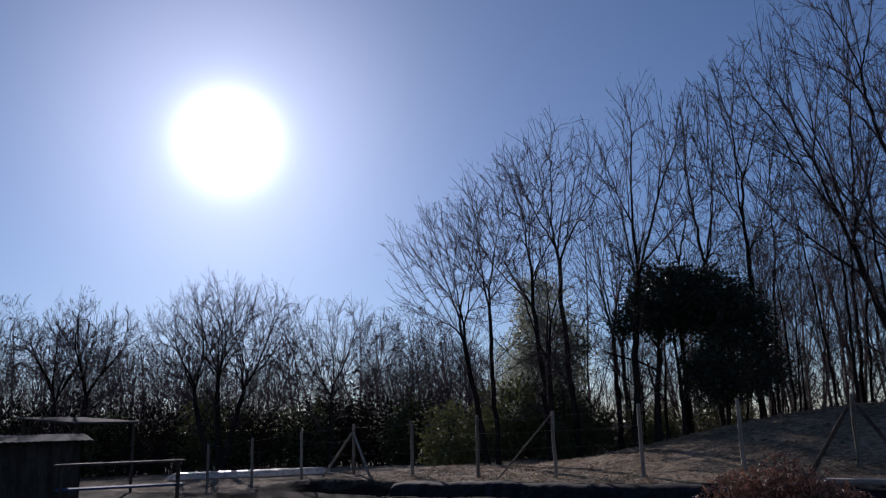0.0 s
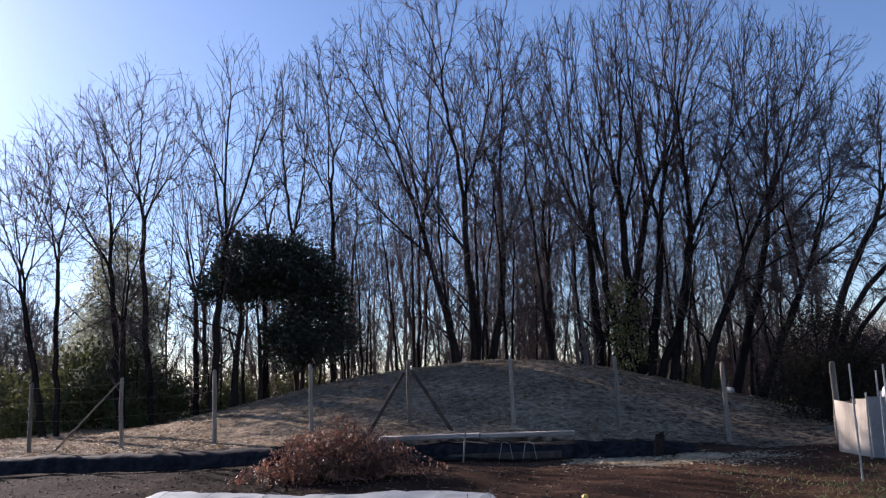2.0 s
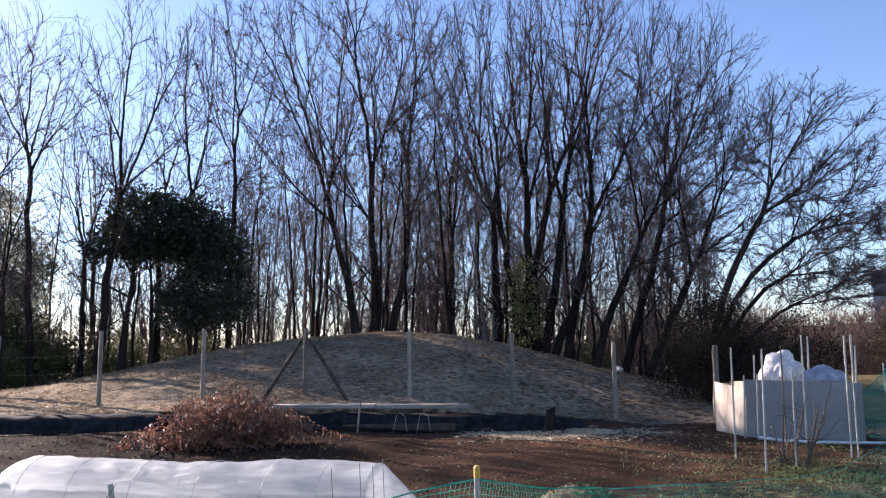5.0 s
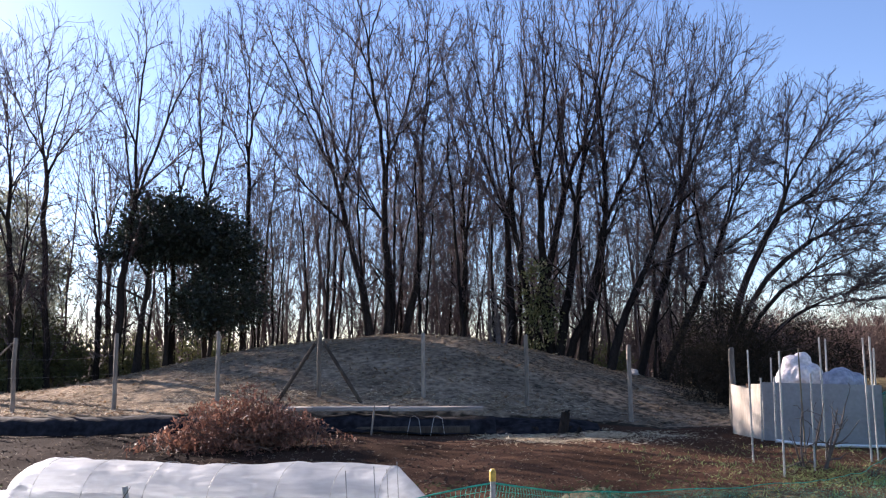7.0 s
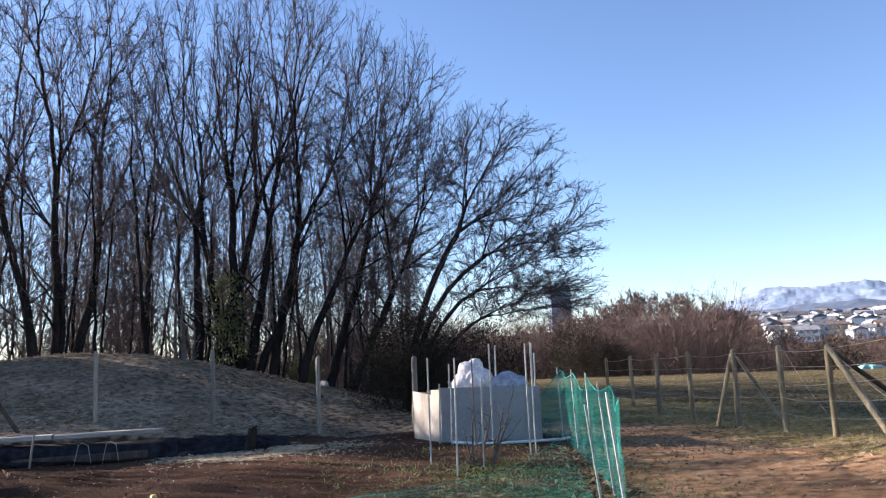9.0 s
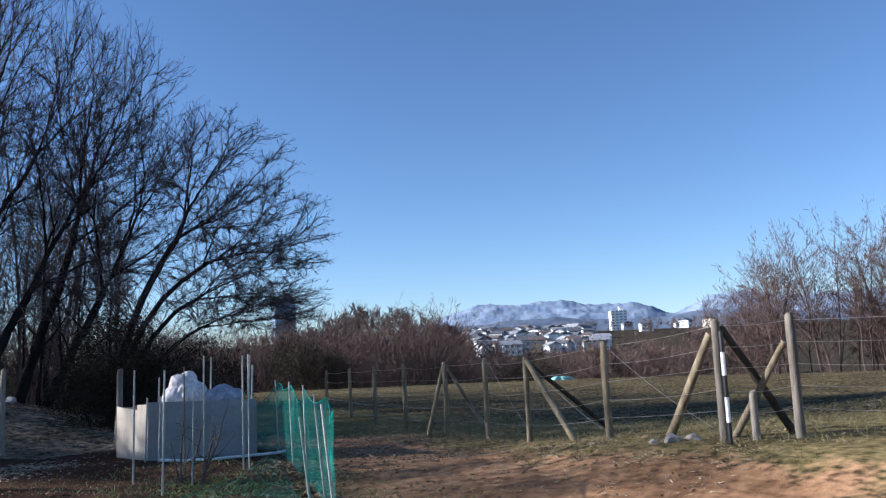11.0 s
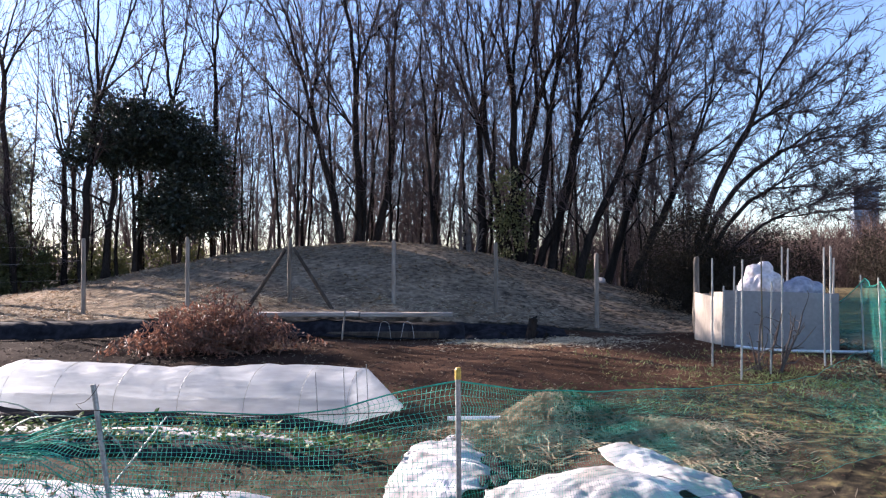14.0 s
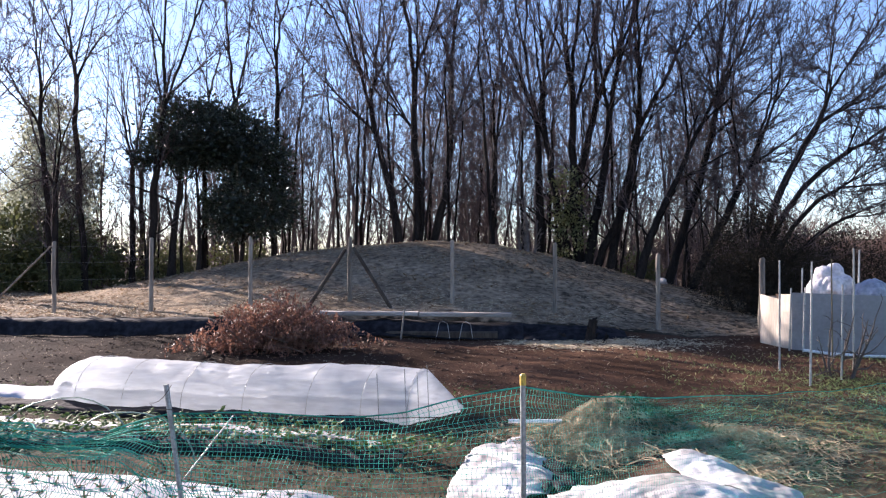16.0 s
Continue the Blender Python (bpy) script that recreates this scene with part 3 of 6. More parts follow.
def crown_tree(name, label, at, seed, stems, tips=320, twigs=(5, 3), twig=0.0085, squash=0.8, acute=1.0, group=""):
    """A bare tree with a full crown on forking limbs. stems: foot x, foot y, radius, fork (x, y, z), crown (x, y, z, rx, ry, rz), all from the tree's foot."""
    rng = np.random.default_rng(seed)
    t = thing(name, label, "tree", (at[0], at[1], gz(*at)), group)
    wood, fine = Shape(), Shape()
    for fx, fy, radius, fork, crown in stems:
        fork, foot = np.array(fork, float), np.array([fx, fy, -0.35])
        rise = unit(np.array([(fork[0] - fx) * 0.5, (fork[1] - fy) * 0.5, fork[2]]))
        lean = unit(unit(np.array(crown[:3]) - fork) + 0.8 * unit(fork - (fx, fy, 0)))
        trunk = bend(rng, foot, rise, fork, lean, 10, 0.006)
        tr = radius * np.linspace(1.0, 0.74, 10)
        tr[0] *= 1.45
        wood.tubes(trunk[None], tr[None], 8)
        out = Boughs()
        goals = np.concatenate([inside(rng, int(tips * 0.3), crown, 0.3, 0.75, 0.1), inside(rng, int(tips * 0.7), crown, 0.75, 1.0, 0.2)])
        goals = goals[goals[:, 2] > fork[2] * 0.55]
        grow(rng, out, fork, lean, goals, radius * 0.74, len(goals), squash, acute)
        for v in np.linspace(0.45, 0.95, 4):
            i = int(v * 9)
            side = np.array([*rng.normal(0, 1, 2), 0.9])
            few = trunk[i] + unit(side) * rng.uniform(0.8, 1.7) + rng.normal(0, 0.3, (7, 3)) + (0, 0, 0.3)
            grow(rng, out, trunk[i], unit(side), few, tr[i] * 0.22, 7, 0.8)
        for where, shape, sides in ((out.thick, wood, 6), (out.thin, fine, 4), (out.ends, fine, 3)):
            if where[0]:
                shape.tubes(np.array(where[0]), np.array(where[1]), sides)
        p3, r3 = np.array(out.thin[0] + out.ends[0]), np.array(out.thin[1] + out.ends[1])
        l3 = np.linalg.norm(p3[:, -1] - p3[:, 0], axis=1)
        p4, r4, l4 = sprout(rng, p3, r3, np.clip(l3, 0.4, 1.2), twigs[0], 0.12, 1.0, 31, 9, 0.52, 3, 0.09, 0.06, 0.6, 0.0036)
        p5, r5, l5 = sprout(rng, p4, r4, l4, twigs[1], 0.15, 1.0, 30, 10, 0.55, 2, 0.1, 0.05, 0.6, 0.003)
        for q, w in ((p4, twig * 1.25), (p5, twig)):
            ends = q[:, -1] - q[:, 0]
            way_ = unit(ends)
            fine.blades(q[:, 0], way_, unit(np.cross(way_, rng.normal(0, 1, way_.shape))), np.linalg.norm(ends, axis=1), w)
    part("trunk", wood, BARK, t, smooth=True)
    part("crown", fine, TWIG, t, "full crown of fine bare twigs")
    return t


def stand(name, label, seed, x, y, stems, **kw):
    """A tree given in place: foot, and stems by world fork and crown."""
    z = gz(x, y)
    crown_tree(name, label, (x, y), seed, [(fx, fy, 1.32 * r, (f[0] - x, f[1] - y, f[2] - z), (c[0] - x, c[1] - y, c[2] - z, 1.22 * c[3], 1.22 * c[4], 1.05 * c[5])) for fx, fy, r, f, c in stems], **kw)


stand("bare_tree", "leaning bare tree with arching fine twigs", 11, -13.3, 21.0, [(0, 0, 0.075, (-13.9, 21, 3.6), (-14.5, 21, 6.6, 2.0, 1.8, 2.5)), (0.25, 0.2, 0.065, (-13.4, 21.6, 3.9), (-13.6, 21.9, 7.5, 1.7, 1.7, 2.4))], tips=245, twigs=(4, 2))
stand("bare_tree", "bare tree with a long limb arching sideways", 12, -12.2, 23.0, [(0, 0, 0.0814, (-12.45, 23, 4.22), (-13.00, 23, 8.17, 2.17, 1.82, 2.94))], tips=245, twigs=(4, 2))
stand("bare_tree", "slim bare tree with a rounded crown", 13, -11.7, 24.0, [(0, 0, 0.0814, (-12.00, 24, 5.15), (-12.00, 24, 9.49, 1.99, 1.71, 2.87))], tips=245, twigs=(4, 2))
stand("bare_tree", "bare tree forking high into long limbs", 14, -9.1, 22.5, [(0, 0, 0.0962, (-8.90, 22.5, 4.28), (-8.35, 22.5, 8.52, 1.82, 1.60, 3.56))], tips=245, twigs=(4, 2))
stand("bare_tree", "slender bare tree with a narrow crown", 15, -7.4, 25.3, [(0, 0, 0.074, (-7.30, 24.5, 4.65), (-7.20, 24.5, 8.62, 1.31, 1.25, 3.72))], tips=245, twigs=(4, 2))
stand("bare_tree", "slender bare tree with an oval crown", 16, -6.1, 24.5, [(0, 0, 0.0814, (-6.00, 24.5, 4.71), (-5.85, 24.5, 9.22, 1.60, 1.48, 3.72))], tips=245, twigs=(4, 2))
stand("bare_tree", "large bare tree with several stems fanning from its foot", 17, -1.6, 23.9, [(-0.5, 0.1, 0.111, (-2.50, 24, 3.84), (-4, 24, 9.03, 2.39, 1.94, 4.96)), (0, -0.1, 0.126, (-1.60, 23.8, 3.84), (-2, 23.8, 9.48, 2.51, 2.05, 5.42)), (0.4, 0.2, 0.104, (-0.70, 24.2, 4.03), (-0.45, 24.2, 8.68, 1.71, 1.60, 4.50))], tips=380)
stand("bare_tree", "tall bare tree with two stems and a wide crown", 18, 2.2, 23.7, [(-0.15, 0.1, 0.111, (2.00, 23.8, 3.97), (1.9, 23.8, 8.48, 1.82, 1.71, 4.50)), (0.2, -0.1, 0.118, (3.20, 23.5, 4.15), (4.50, 23.5, 9.53, 1.97, 1.85, 4.34))], tips=420)
stand("bare_tree", "bare tree leaning over the mound's foot", 19, 3.9, 23.0, [(0, 0, 0.111, (4.40, 23, 3.60), (5.65, 23, 8.63, 2.29, 1.92, 4.03))], tips=420)
stand("bare_tree", "crooked bare tree with rising dark limbs", 20, 5.4, 22.4, [(0, 0, 0.104, (6.40, 22.5, 3.97), (7.50, 22.5, 7.97, 2.02, 1.79, 3.72)), (0.5, -0.5, 0.0962, (7.10, 21.8, 3.22), (8.10, 21.8, 6.17, 2.03, 1.85, 3.26))], tips=420)
stand("bare_tree", "low bare tree with dense dark limbs", 21, 4.4, 21.6, [(0, 0, 0.0962, (5.20, 21.5, 3.10), (6.8, 21.5, 6.07, 1.94, 1.60, 3.26))], tips=420)
stand("bare_tree", "tall bare tree behind the mound", 22, 0.6, 24.6, [(0, 0, 0.0888, (0.70, 24.8, 3.72), (0.9, 24.9, 7.98, 1.60, 1.48, 4.19))], tips=218)
stand("bare_tree", "bare tree with four dark stems fanning from one stool", 24, 3.1, 23.1, [(-0.25, 0, 0.105, (2.35, 23.1, 3.6), (1.75, 23.1, 7.4, 1.0, 1.0, 2.9)), (0, 0.1, 0.125, (2.95, 23.2, 3.9), (2.9, 23.2, 8.4, 1.1, 1.1, 3.3)),
       (0.22, 0, 0.115, (3.75, 23.1, 3.8), (4.1, 23.1, 7.9, 1.1, 1.1, 3.1)), (0.4, -0.15, 0.095, (4.4, 22.9, 3.3), (5.1, 22.9, 6.8, 1.1, 1.1, 2.7))], tips=120, twigs=(4, 2))
for seed_, x_, y_, tall_, r_ in ((31, -10.6, 24.8, 9.6, 1.5), (32, -10.9, 26.2, 9.0, 1.5), (33, -8.4, 25.0, 10.4, 1.5), (34, -11.8, 22.4, 7.6, 1.3)):
    stand("bare_tree", "slim bare tree filling the wood's edge", seed_, x_, y_, [(0, 0, 0.075, (x_, y_, 0.42 * tall_), (x_ - 0.1, y_, 0.68 * tall_, r_, r_, 0.34 * tall_))], tips=130, twigs=(4, 2))
stand("oak_tree", "leaning bare oak with long level boughs", 23, 6.2, 18.3, [(0, 0, 0.080, (7.20, 18.4, 3.53), (8.95, 18.4, 6.10, 1.72, 1.38, 1.90)), (0.05, 0, 0.062, (7.40, 18.2, 3.12), (9.95, 18.2, 4.83, 1.72, 1.28, 1.55)),
       (0.1, -0.1, 0.050, (7.60, 18, 2.79), (9.6, 18, 3.66, 1.82, 1.18, 1.09)), (0.1, -0.2, 0.044, (7.80, 17.8, 2.25), (9.5, 17.8, 2.90, 1.87, 1.08, 0.69))], tips=300, acute=0.8, squash=1.0)

# slim trees that fill the wood, five kinds repeated
slim = []
for k in range(5):
    h = (10.5, 11.5, 9.2, 8.0, 10.0)[k]
    stems = [(0, 0, 0.058, (0.25 - 0.12 * k, 0.1, 0.36 * h), (0.5 - 0.2 * k, 0.1, 0.70 * h, 1.25, 1.25, 0.31 * h))]
    if k % 2:
        stems.append((0.15, 0.1, 0.042, (0.5, -0.2, 0.34 * h), (0.9, -0.4, 0.62 * h, 0.9, 0.9, 0.25 * h)))
    slim.append(crown_tree("slim_tree", "slim bare tree in the thicket behind the mound", (-6 + 2.3 * k, 26 + 0.7 * k), 40 + k, stems, tips=80, twigs=(4, 2), group="trees of the wood"))
rng = np.random.default_rng(5)
for k in range(48):
    x = -13.5 + 22.0 * (k + rng.uniform(0.1, 0.9)) / 48
    y = 25 + rng.uniform(0, 9) if k % 2 else 22.4 + rng.uniform(0, 2.4)
    if -9.4 < x < -5.4 and y < 25:
        y = 25 + (y - 22) * 0.6
    s = rng.uniform(0.72, 0.98) * (1 - 0.25 * smooth(-7, -13, x) * 1.5) * (1 - 0.28 * smooth(4.5, 8.5, x)) * (1 - 0.24 * smooth(-3.0, -6.0, x))
    copy_thing(slim[k % 5], pose(x, y, gz(x, y), 0, 0, rng.uniform(0, 360)) @ Matrix.Scale(float(s), 4))
for k in range(12):
    y = 27 + 11 * (k + rng.uniform(0, 1)) / 12
    x = y * math.tan(radians(rng.uniform(13.5, 19.5)))
    copy_thing(slim[k % 5], pose(x, y, gz(x, y), 0, 0, rng.uniform(0, 360)) @ Matrix.Scale(float(rng.uniform(0.72, 0.9)), 4))
stand("bare_tree", "spreading bare tree with drooping outer twigs", 35, -26.7, 15.5, [(-0.3, 0, 0.10, (-27.6, 15.4, 2.6), (-27.5, 15.4, 4.5, 1.5, 1.6, 1.4)), (0.3, 0, 0.10, (-26.0, 15.6, 2.7), (-25.8, 15.6, 4.7, 1.6, 1.6, 1.5))], tips=225)
stand("bare_tree", "broad bare tree standing out above the tree line", 36, -27.8, 22.7, [(-0.3, 0, 0.10, (-29.0, 22.5, 3.0), (-29.4, 22.5, 5.5, 1.9, 1.9, 2.5)), (0, 0.2, 0.11, (-27.8, 22.7, 3.2), (-27.7, 22.7, 6.0, 2.0, 1.9, 2.7)), (0.3, 0, 0.10, (-26.6, 23.0, 3.0), (-26.0, 23.2, 5.4, 1.9, 1.9, 2.5))], tips=225)
stand("bare_tree", "rounded bare tree in the tree line", 37, -24.5, 26.2, [(0, 0, 0.10, (-24.5, 26.2, 2.6), (-24.5, 26.2, 5.0, 2.4, 2.2, 2.5))], tips=250)


# ---- evergreens and shrubs ----
def leaf_cloud(rng, lobes, count, size, flat=0.4):
    """Leaves in clumps over ellipsoid lobes: (x, y, z, rx, ry, rz)."""
    lobes = np.array(lobes, float)
    w = lobes[:, 3] * lobes[:, 4] * lobes[:, 5]
    clumps = max(8, count // 36)
    pick = rng.choice(len(lobes), clumps, p=w / w.sum())
    d = unit(rng.normal(0, 1, (clumps, 3)))
    r = rng.uniform(0.35, 1.0, clumps)[:, None] ** 0.5
    mid = lobes[pick, :3] + d * r * lobes[pick, 3:] * (1 + 0.12 * rng.normal(0, 1, (clumps, 1)))
    c = rng.integers(0, clumps, count)
    spread_ = 0.13 * lobes[pick, 3:].mean(1)[c][:, None] + 0.05
    at = mid[c] + rng.normal(0, 1, (count, 3)) * spread_
    way = unit(d[c] + rng.normal(0, 0.7, (count, 3)) + np.array([0, 0, -0.1]))
    side = unit(np.cross(way, rng.normal(0, 1, (count, 3)) * (1, 1, flat) + (0, 0, 0.4)))
    ln = size * rng.uniform(0.6, 1.3, count)
    return Shape().blades(at, way, side, ln, ln * 0.48)


def leafy(name, label, at, seed, lobes, count, size, material, stems, category="tree", group=""):
    """An evergreen or shrub: stems inside, leaf clumps outside; lobes from its foot."""
    rng_ = np.random.default_rng(seed)
    t = thing(name, label, category, (at[0], at[1], gz(*at)), group)
    wood, crown = tree_shapes(seed, stems, [(6, 0.35, 0.98, 45, 12, 0.5, 4, 0.15, 0.03, 0.55, 0.008), (4, 0.3, 1.0, 45, 12, 0.45, 3, 0.2, 0.0, 0.55, 0.005)], trunk_k=8)
    wood.v += crown.v
    wood.f += [f + wood.count for f in crown.f]
    part("trunk", wood, BARK, t, smooth=True)
    part("foliage", leaf_cloud(rng_, lobes, count, size), material, t)
    return t


leafy("evergreen_tree", "dark umbrella-shaped evergreen with matte leaves on the mound", (-7.55, 23.4), 71,
      [(-0.6, 0, 4.1, 1.35, 1.3, 0.85), (-1.35, 0, 3.6, 0.8, 0.9, 0.48), (0.4, 0, 4.0, 1.25, 1.2, 0.80), (1.2, 0, 3.45, 0.95, 1.1, 0.62), (-0.3, 0, 3.5, 1.2, 1.1, 0.45), (1.25, 0, 2.0, 1.08, 1.1, 0.95),
       (0.6, 0, 1.65, 0.72, 0.9, 0.68), (0.2, 0.2, 1.9, 0.5, 0.6, 0.55), (1.7, 0, 2.8, 0.50, 0.7, 0.45), (-1.95, 0, 3.35, 0.36, 0.5, 0.2), (2.0, 0, 3.1, 0.42, 0.5, 0.25), (-0.7, 0, 4.8, 0.6, 0.7, 0.3)], 30000, 0.125, LEAF_DARK,
      [(0.05, 0, 4.0, 0.20, -1.3, 0), (0.08, 0.05, 4.0, 0.13, -0.55, 0.1), (0.12, 0, 3.4, 0.12, 0.7, 0), (-0.1, 0, 3.6, 0.09, -1.0, 0.2)])
leafy("evergreen_tree", "ragged grey-green evergreen tree with thin foliage", (-14.2, 26.6), 72,
      [(0, 0, 5.6, 0.9, 0.9, 1.1), (0.2, 0, 4.2, 1.4, 1.3, 1.0), (-0.2, 0, 2.8, 1.6, 1.4, 1.0), (0.1, 0, 1.5, 1.6, 1.4, 0.8), (0.9, 0.3, 3.6, 0.7, 0.7, 0.9)], 26000, 0.12, LEAF_GREY, [(0, 0, 6.4, 0.12, 0, 0)])
leafy("evergreen_shrub", "small dark evergreen among the trunks", (2.6, 22.3), 73, [(0, 0, 1.5, 0.45, 0.5, 0.9), (0.1, 0, 0.7, 0.55, 0.5, 0.6)], 1500, 0.10, LEAF_OLIVE, [(0, 0, 2.2, 0.04, 0, 0)], "shrub")
leafy("dense_shrub", "dense dark shrub under the oak", (6.2, 17.9), 74, [(0, 0, 1.55, 0.95, 0.8, 0.85), (-0.2, 0, 0.75, 1.0, 0.8, 0.7), (0.75, 0, 0.9, 0.9, 0.7, 0.7)], 26000, 0.05, LEAF_SHADE,
      [(-0.1, 0, 2.2, 0.05, 0, 0), (0.25, 0, 2.2, 0.05, 0.2, 0), (-0.3, 0, 1.8, 0.04, -0.3, 0.1)], "shrub")
rng = np.random.default_rng(8)
hedge = [leafy("thicket_shrub", "dark broad thicket shrub below the tree line", (-19, 30), 75, [(0, 0, 1.3, 1.7, 1.3, 1.2), (0.9, 0, 0.9, 1.3, 1.2, 0.9), (-1.0, 0, 0.8, 1.3, 1.2, 0.8)], 5000, 0.11, LEAF_SHADE,
               [(0.1, 0, 2.6, 0.05, 0, 0), (-0.2, 0, 2.4, 0.05, 0.3, 0)], "shrub", "thicket"),
         leafy("thicket_shrub", "olive-leaved thicket shrub below the tree line", (-13.5, 25.5), 76, [(0, 0, 1.2, 1.3, 1.2, 1.2), (0.6, 0, 0.7, 1.2, 1.0, 0.7)], 2200, 0.19, LEAF_OLIVE,
               [(0.1, 0, 2.4, 0.05, 0, 0), (-0.2, 0, 2.0, 0.04, 0.3, 0)], "shrub", "thicket"),
         leafy("thicket_shrub", "dark dense thicket shrub at the pasture's edge", (12.5, 27.5), 77, [(0, 0, 1.4, 1.4, 1.3, 1.2), (0.8, 0, 0.9, 1.2, 1.1, 0.9), (-0.9, 0, 1.0, 1.1, 1.1, 0.8)], 8000, 0.085, LEAF_SHADE,
               [(0.1, 0, 2.6, 0.05, 0, 0), (-0.2, 0, 2.4, 0.05, 0.3, 0)], "shrub", "thicket")]
for k in range(26):
    b = radians(25 + 41 * (k + rng.uniform(0.2, 0.8)) / 26)
    d = rng.uniform(28, 34) + 2 * (k % 3) if k < 7 else rng.uniform(39.5, 44.5)
    x, y = -d * math.sin(b), d * math.cos(b)
    s = rng.uniform(0.75, 1.2) * (1.0 if k < 7 else 1.3)
    copy_thing(hedge[0 if k % 4 and k > 7 else 1], pose(x, y, gz(x, y) - 0.1, 0, 0, rng.uniform(0, 360)) @ Matrix.Scale(float(s), 4))
for x, y, s, kind in ((-9.6, 25.5, 0.55, 1), (-8.3, 27, 0.6, 1), (-12.2, 23.6, 0.5, 1), (-7.2, 26.2, 0.5, 1), (-11.0, 25.6, 0.7, 1), (-13.0, 25.0, 0.8, 1), (-10.2, 27.2, 0.7, 1), (-14.8, 24.4, 0.7, 1), (6.9, 20.6, 0.55, 0), (7.6, 21.5, 0.6, 0), (9.4, 22.5, 0.6, 0), (5.3, 25.5, 0.5, 1), (11.0, 26, 0.7, 0)):
    copy_thing(hedge[kind], pose(x, y, gz(x, y) - 0.1, 0, 0, 77 * x) @ Matrix.Scale(s, 4))
bare_tree("dead_stub", 78, [(0.05, 0, 1.7, 0.13, 0, 0), (-0.1, 0.05, 1.3, 0.08, -0.12, 0.05), (0.2, 0, 1.2, 0.07, 0.12, 0)], SLIM, (1.45, 20.9), "cut-back stump with dead shoots on the mound", SAPLING, SAPLING)


# ---- far woods, hills, town ----
def far_wood(seed, spots, height, name, label, levels, material=None, thin=0.013, sprays=0, spray=0.7, broad=0.04, low=0.14, fall=0.6, least=0.65):
    """Many leafless far trees in one mesh. levels: shoots, length ratio, angle, least radius; sprays: bundles of twigs on each tree."""
    rng_ = np.random.default_rng(seed)
    x, y, h = spots[:, 0], spots[:, 1], np.asarray(height) * rng_.uniform(least, 1.12 if least < 0.7 else 1.02, len(spots))
    tall_ = h
    start = np.stack([x, y, ground_z(x, y) - 0.3], 1)
    p = run(rng_, start, rng_.normal(0, 0.08, (len(x), 3)) + (0, 0, 1), h, 6, 0.06, 0.03)
    r = (thin * h)[:, None] * np.linspace(1, 0.25, 6)
    shape = Shape().tubes(p, r, 4)
    for depth, (n_, ratio, ang, thinnest) in enumerate(levels):
        p, r, h = sprout(rng_, p, r, h, n_, low, 0.97, ang, 12, ratio, 3 if depth == 0 else 2, 0.12, 0.06, 0.5, thinnest, fall)
        shape.tubes(p, r, 3)
    if sprays:
        m_ = sprays * len(x)
        i_ = rng_.integers(0, len(p), m_)
        t_ = rng_.uniform(0.25, 1.05, (m_, 1))
        at_ = p[i_, 0] + (p[i_, -1] - p[i_, 0]) * t_ + rng_.normal(0, 0.12, (m_, 3))
        way_ = unit(unit(p[i_, -1] - p[i_, 0]) + rng_.normal(0, 0.55, (m_, 3)) + (0, 0, 0.25))
        size_ = spray * rng_.uniform(0.5, 1.2, m_)
        shape.blades(at_, way_, unit(np.cross(way_, rng_.normal(0, 1, (m_, 3)))), size_, size_ * broad)
    return tagged(part(name, shape, material or TWIG_FAR), label, "wood", kind="stuff")


def polar(rng_, count, b0, b1, d0, d1):
    b, d = np.radians(rng_.uniform(b0, b1, count)), rng_.uniform(d0, d1, count)
    return np.stack([d * np.sin(b), d * np.cos(b)], 1)


rng = np.random.default_rng(9)
NEAR_WOOD = [(11, 0.34, 34, 0.008), (6, 0.45, 38, 0.005)]
MID_WOOD = [(14, 0.36, 42, 0.014)]
LINE_WOOD = [(11, 0.40, 44, 0.009), (7, 0.48, 42, 0.006)]
FAR_WOOD = [(11, 0.38, 42, 0.03)]
far_wood(85, np.stack([rng.uniform(-13, 10, 150), rng.uniform(26.0, 42, 150)], 1), 8.6, "mound_thicket", "dense thicket of thin bare trees behind the mound", NEAR_WOOD, TWIG, 0.0065, sprays=295, spray=0.42)
far_wood(89, np.stack([rng.uniform(-16, 12, 80), rng.uniform(25.5, 36, 80)], 1), 2.7, "undergrowth", "low tangled undergrowth between the trunks", MID_WOOD, TWIG, 0.008, sprays=120, spray=0.5)
far_wood(86, polar(rng, 250, -68, -27, 41, 60), 8.0, "tree_line", "bare tree line on the far side of the plots", LINE_WOOD, TWIG, 0.009, sprays=340, spray=0.5, broad=0.06)
valley = polar(rng, 260, 12, 42, 60, 92)
far_wood(81, valley, 3.9 - ground_z(valley[:, 0], valley[:, 1]), "valley_wood", "brown leafless wood in the valley beyond the field", MID_WOOD, sprays=470, spray=0.5, broad=0.06, low=0.4, fall=-0.1, least=0.82)
scrub = polar(rng, 120, 40, 58, 60, 92)
far_wood(88, scrub, 1.2 - ground_z(scrub[:, 0], scrub[:, 1]), "valley_scrub", "low brown scrub at the field's far edge", MID_WOOD, sprays=300, spray=0.45, broad=0.06, low=0.3, fall=-0.1, least=0.82)
far_wood(82, np.stack([95 + rng.normal(0, 20, 300), 129 + rng.normal(0, 20, 300)], 1), 6, "hill_wood", "rounded hilltop wood of bare brown trees", FAR_WOOD, sprays=200, spray=0.95, broad=0.15, low=0.3, fall=-0.1, least=0.82)
field_spots = polar(rng, 130, 50.5, 82, 50, 66)
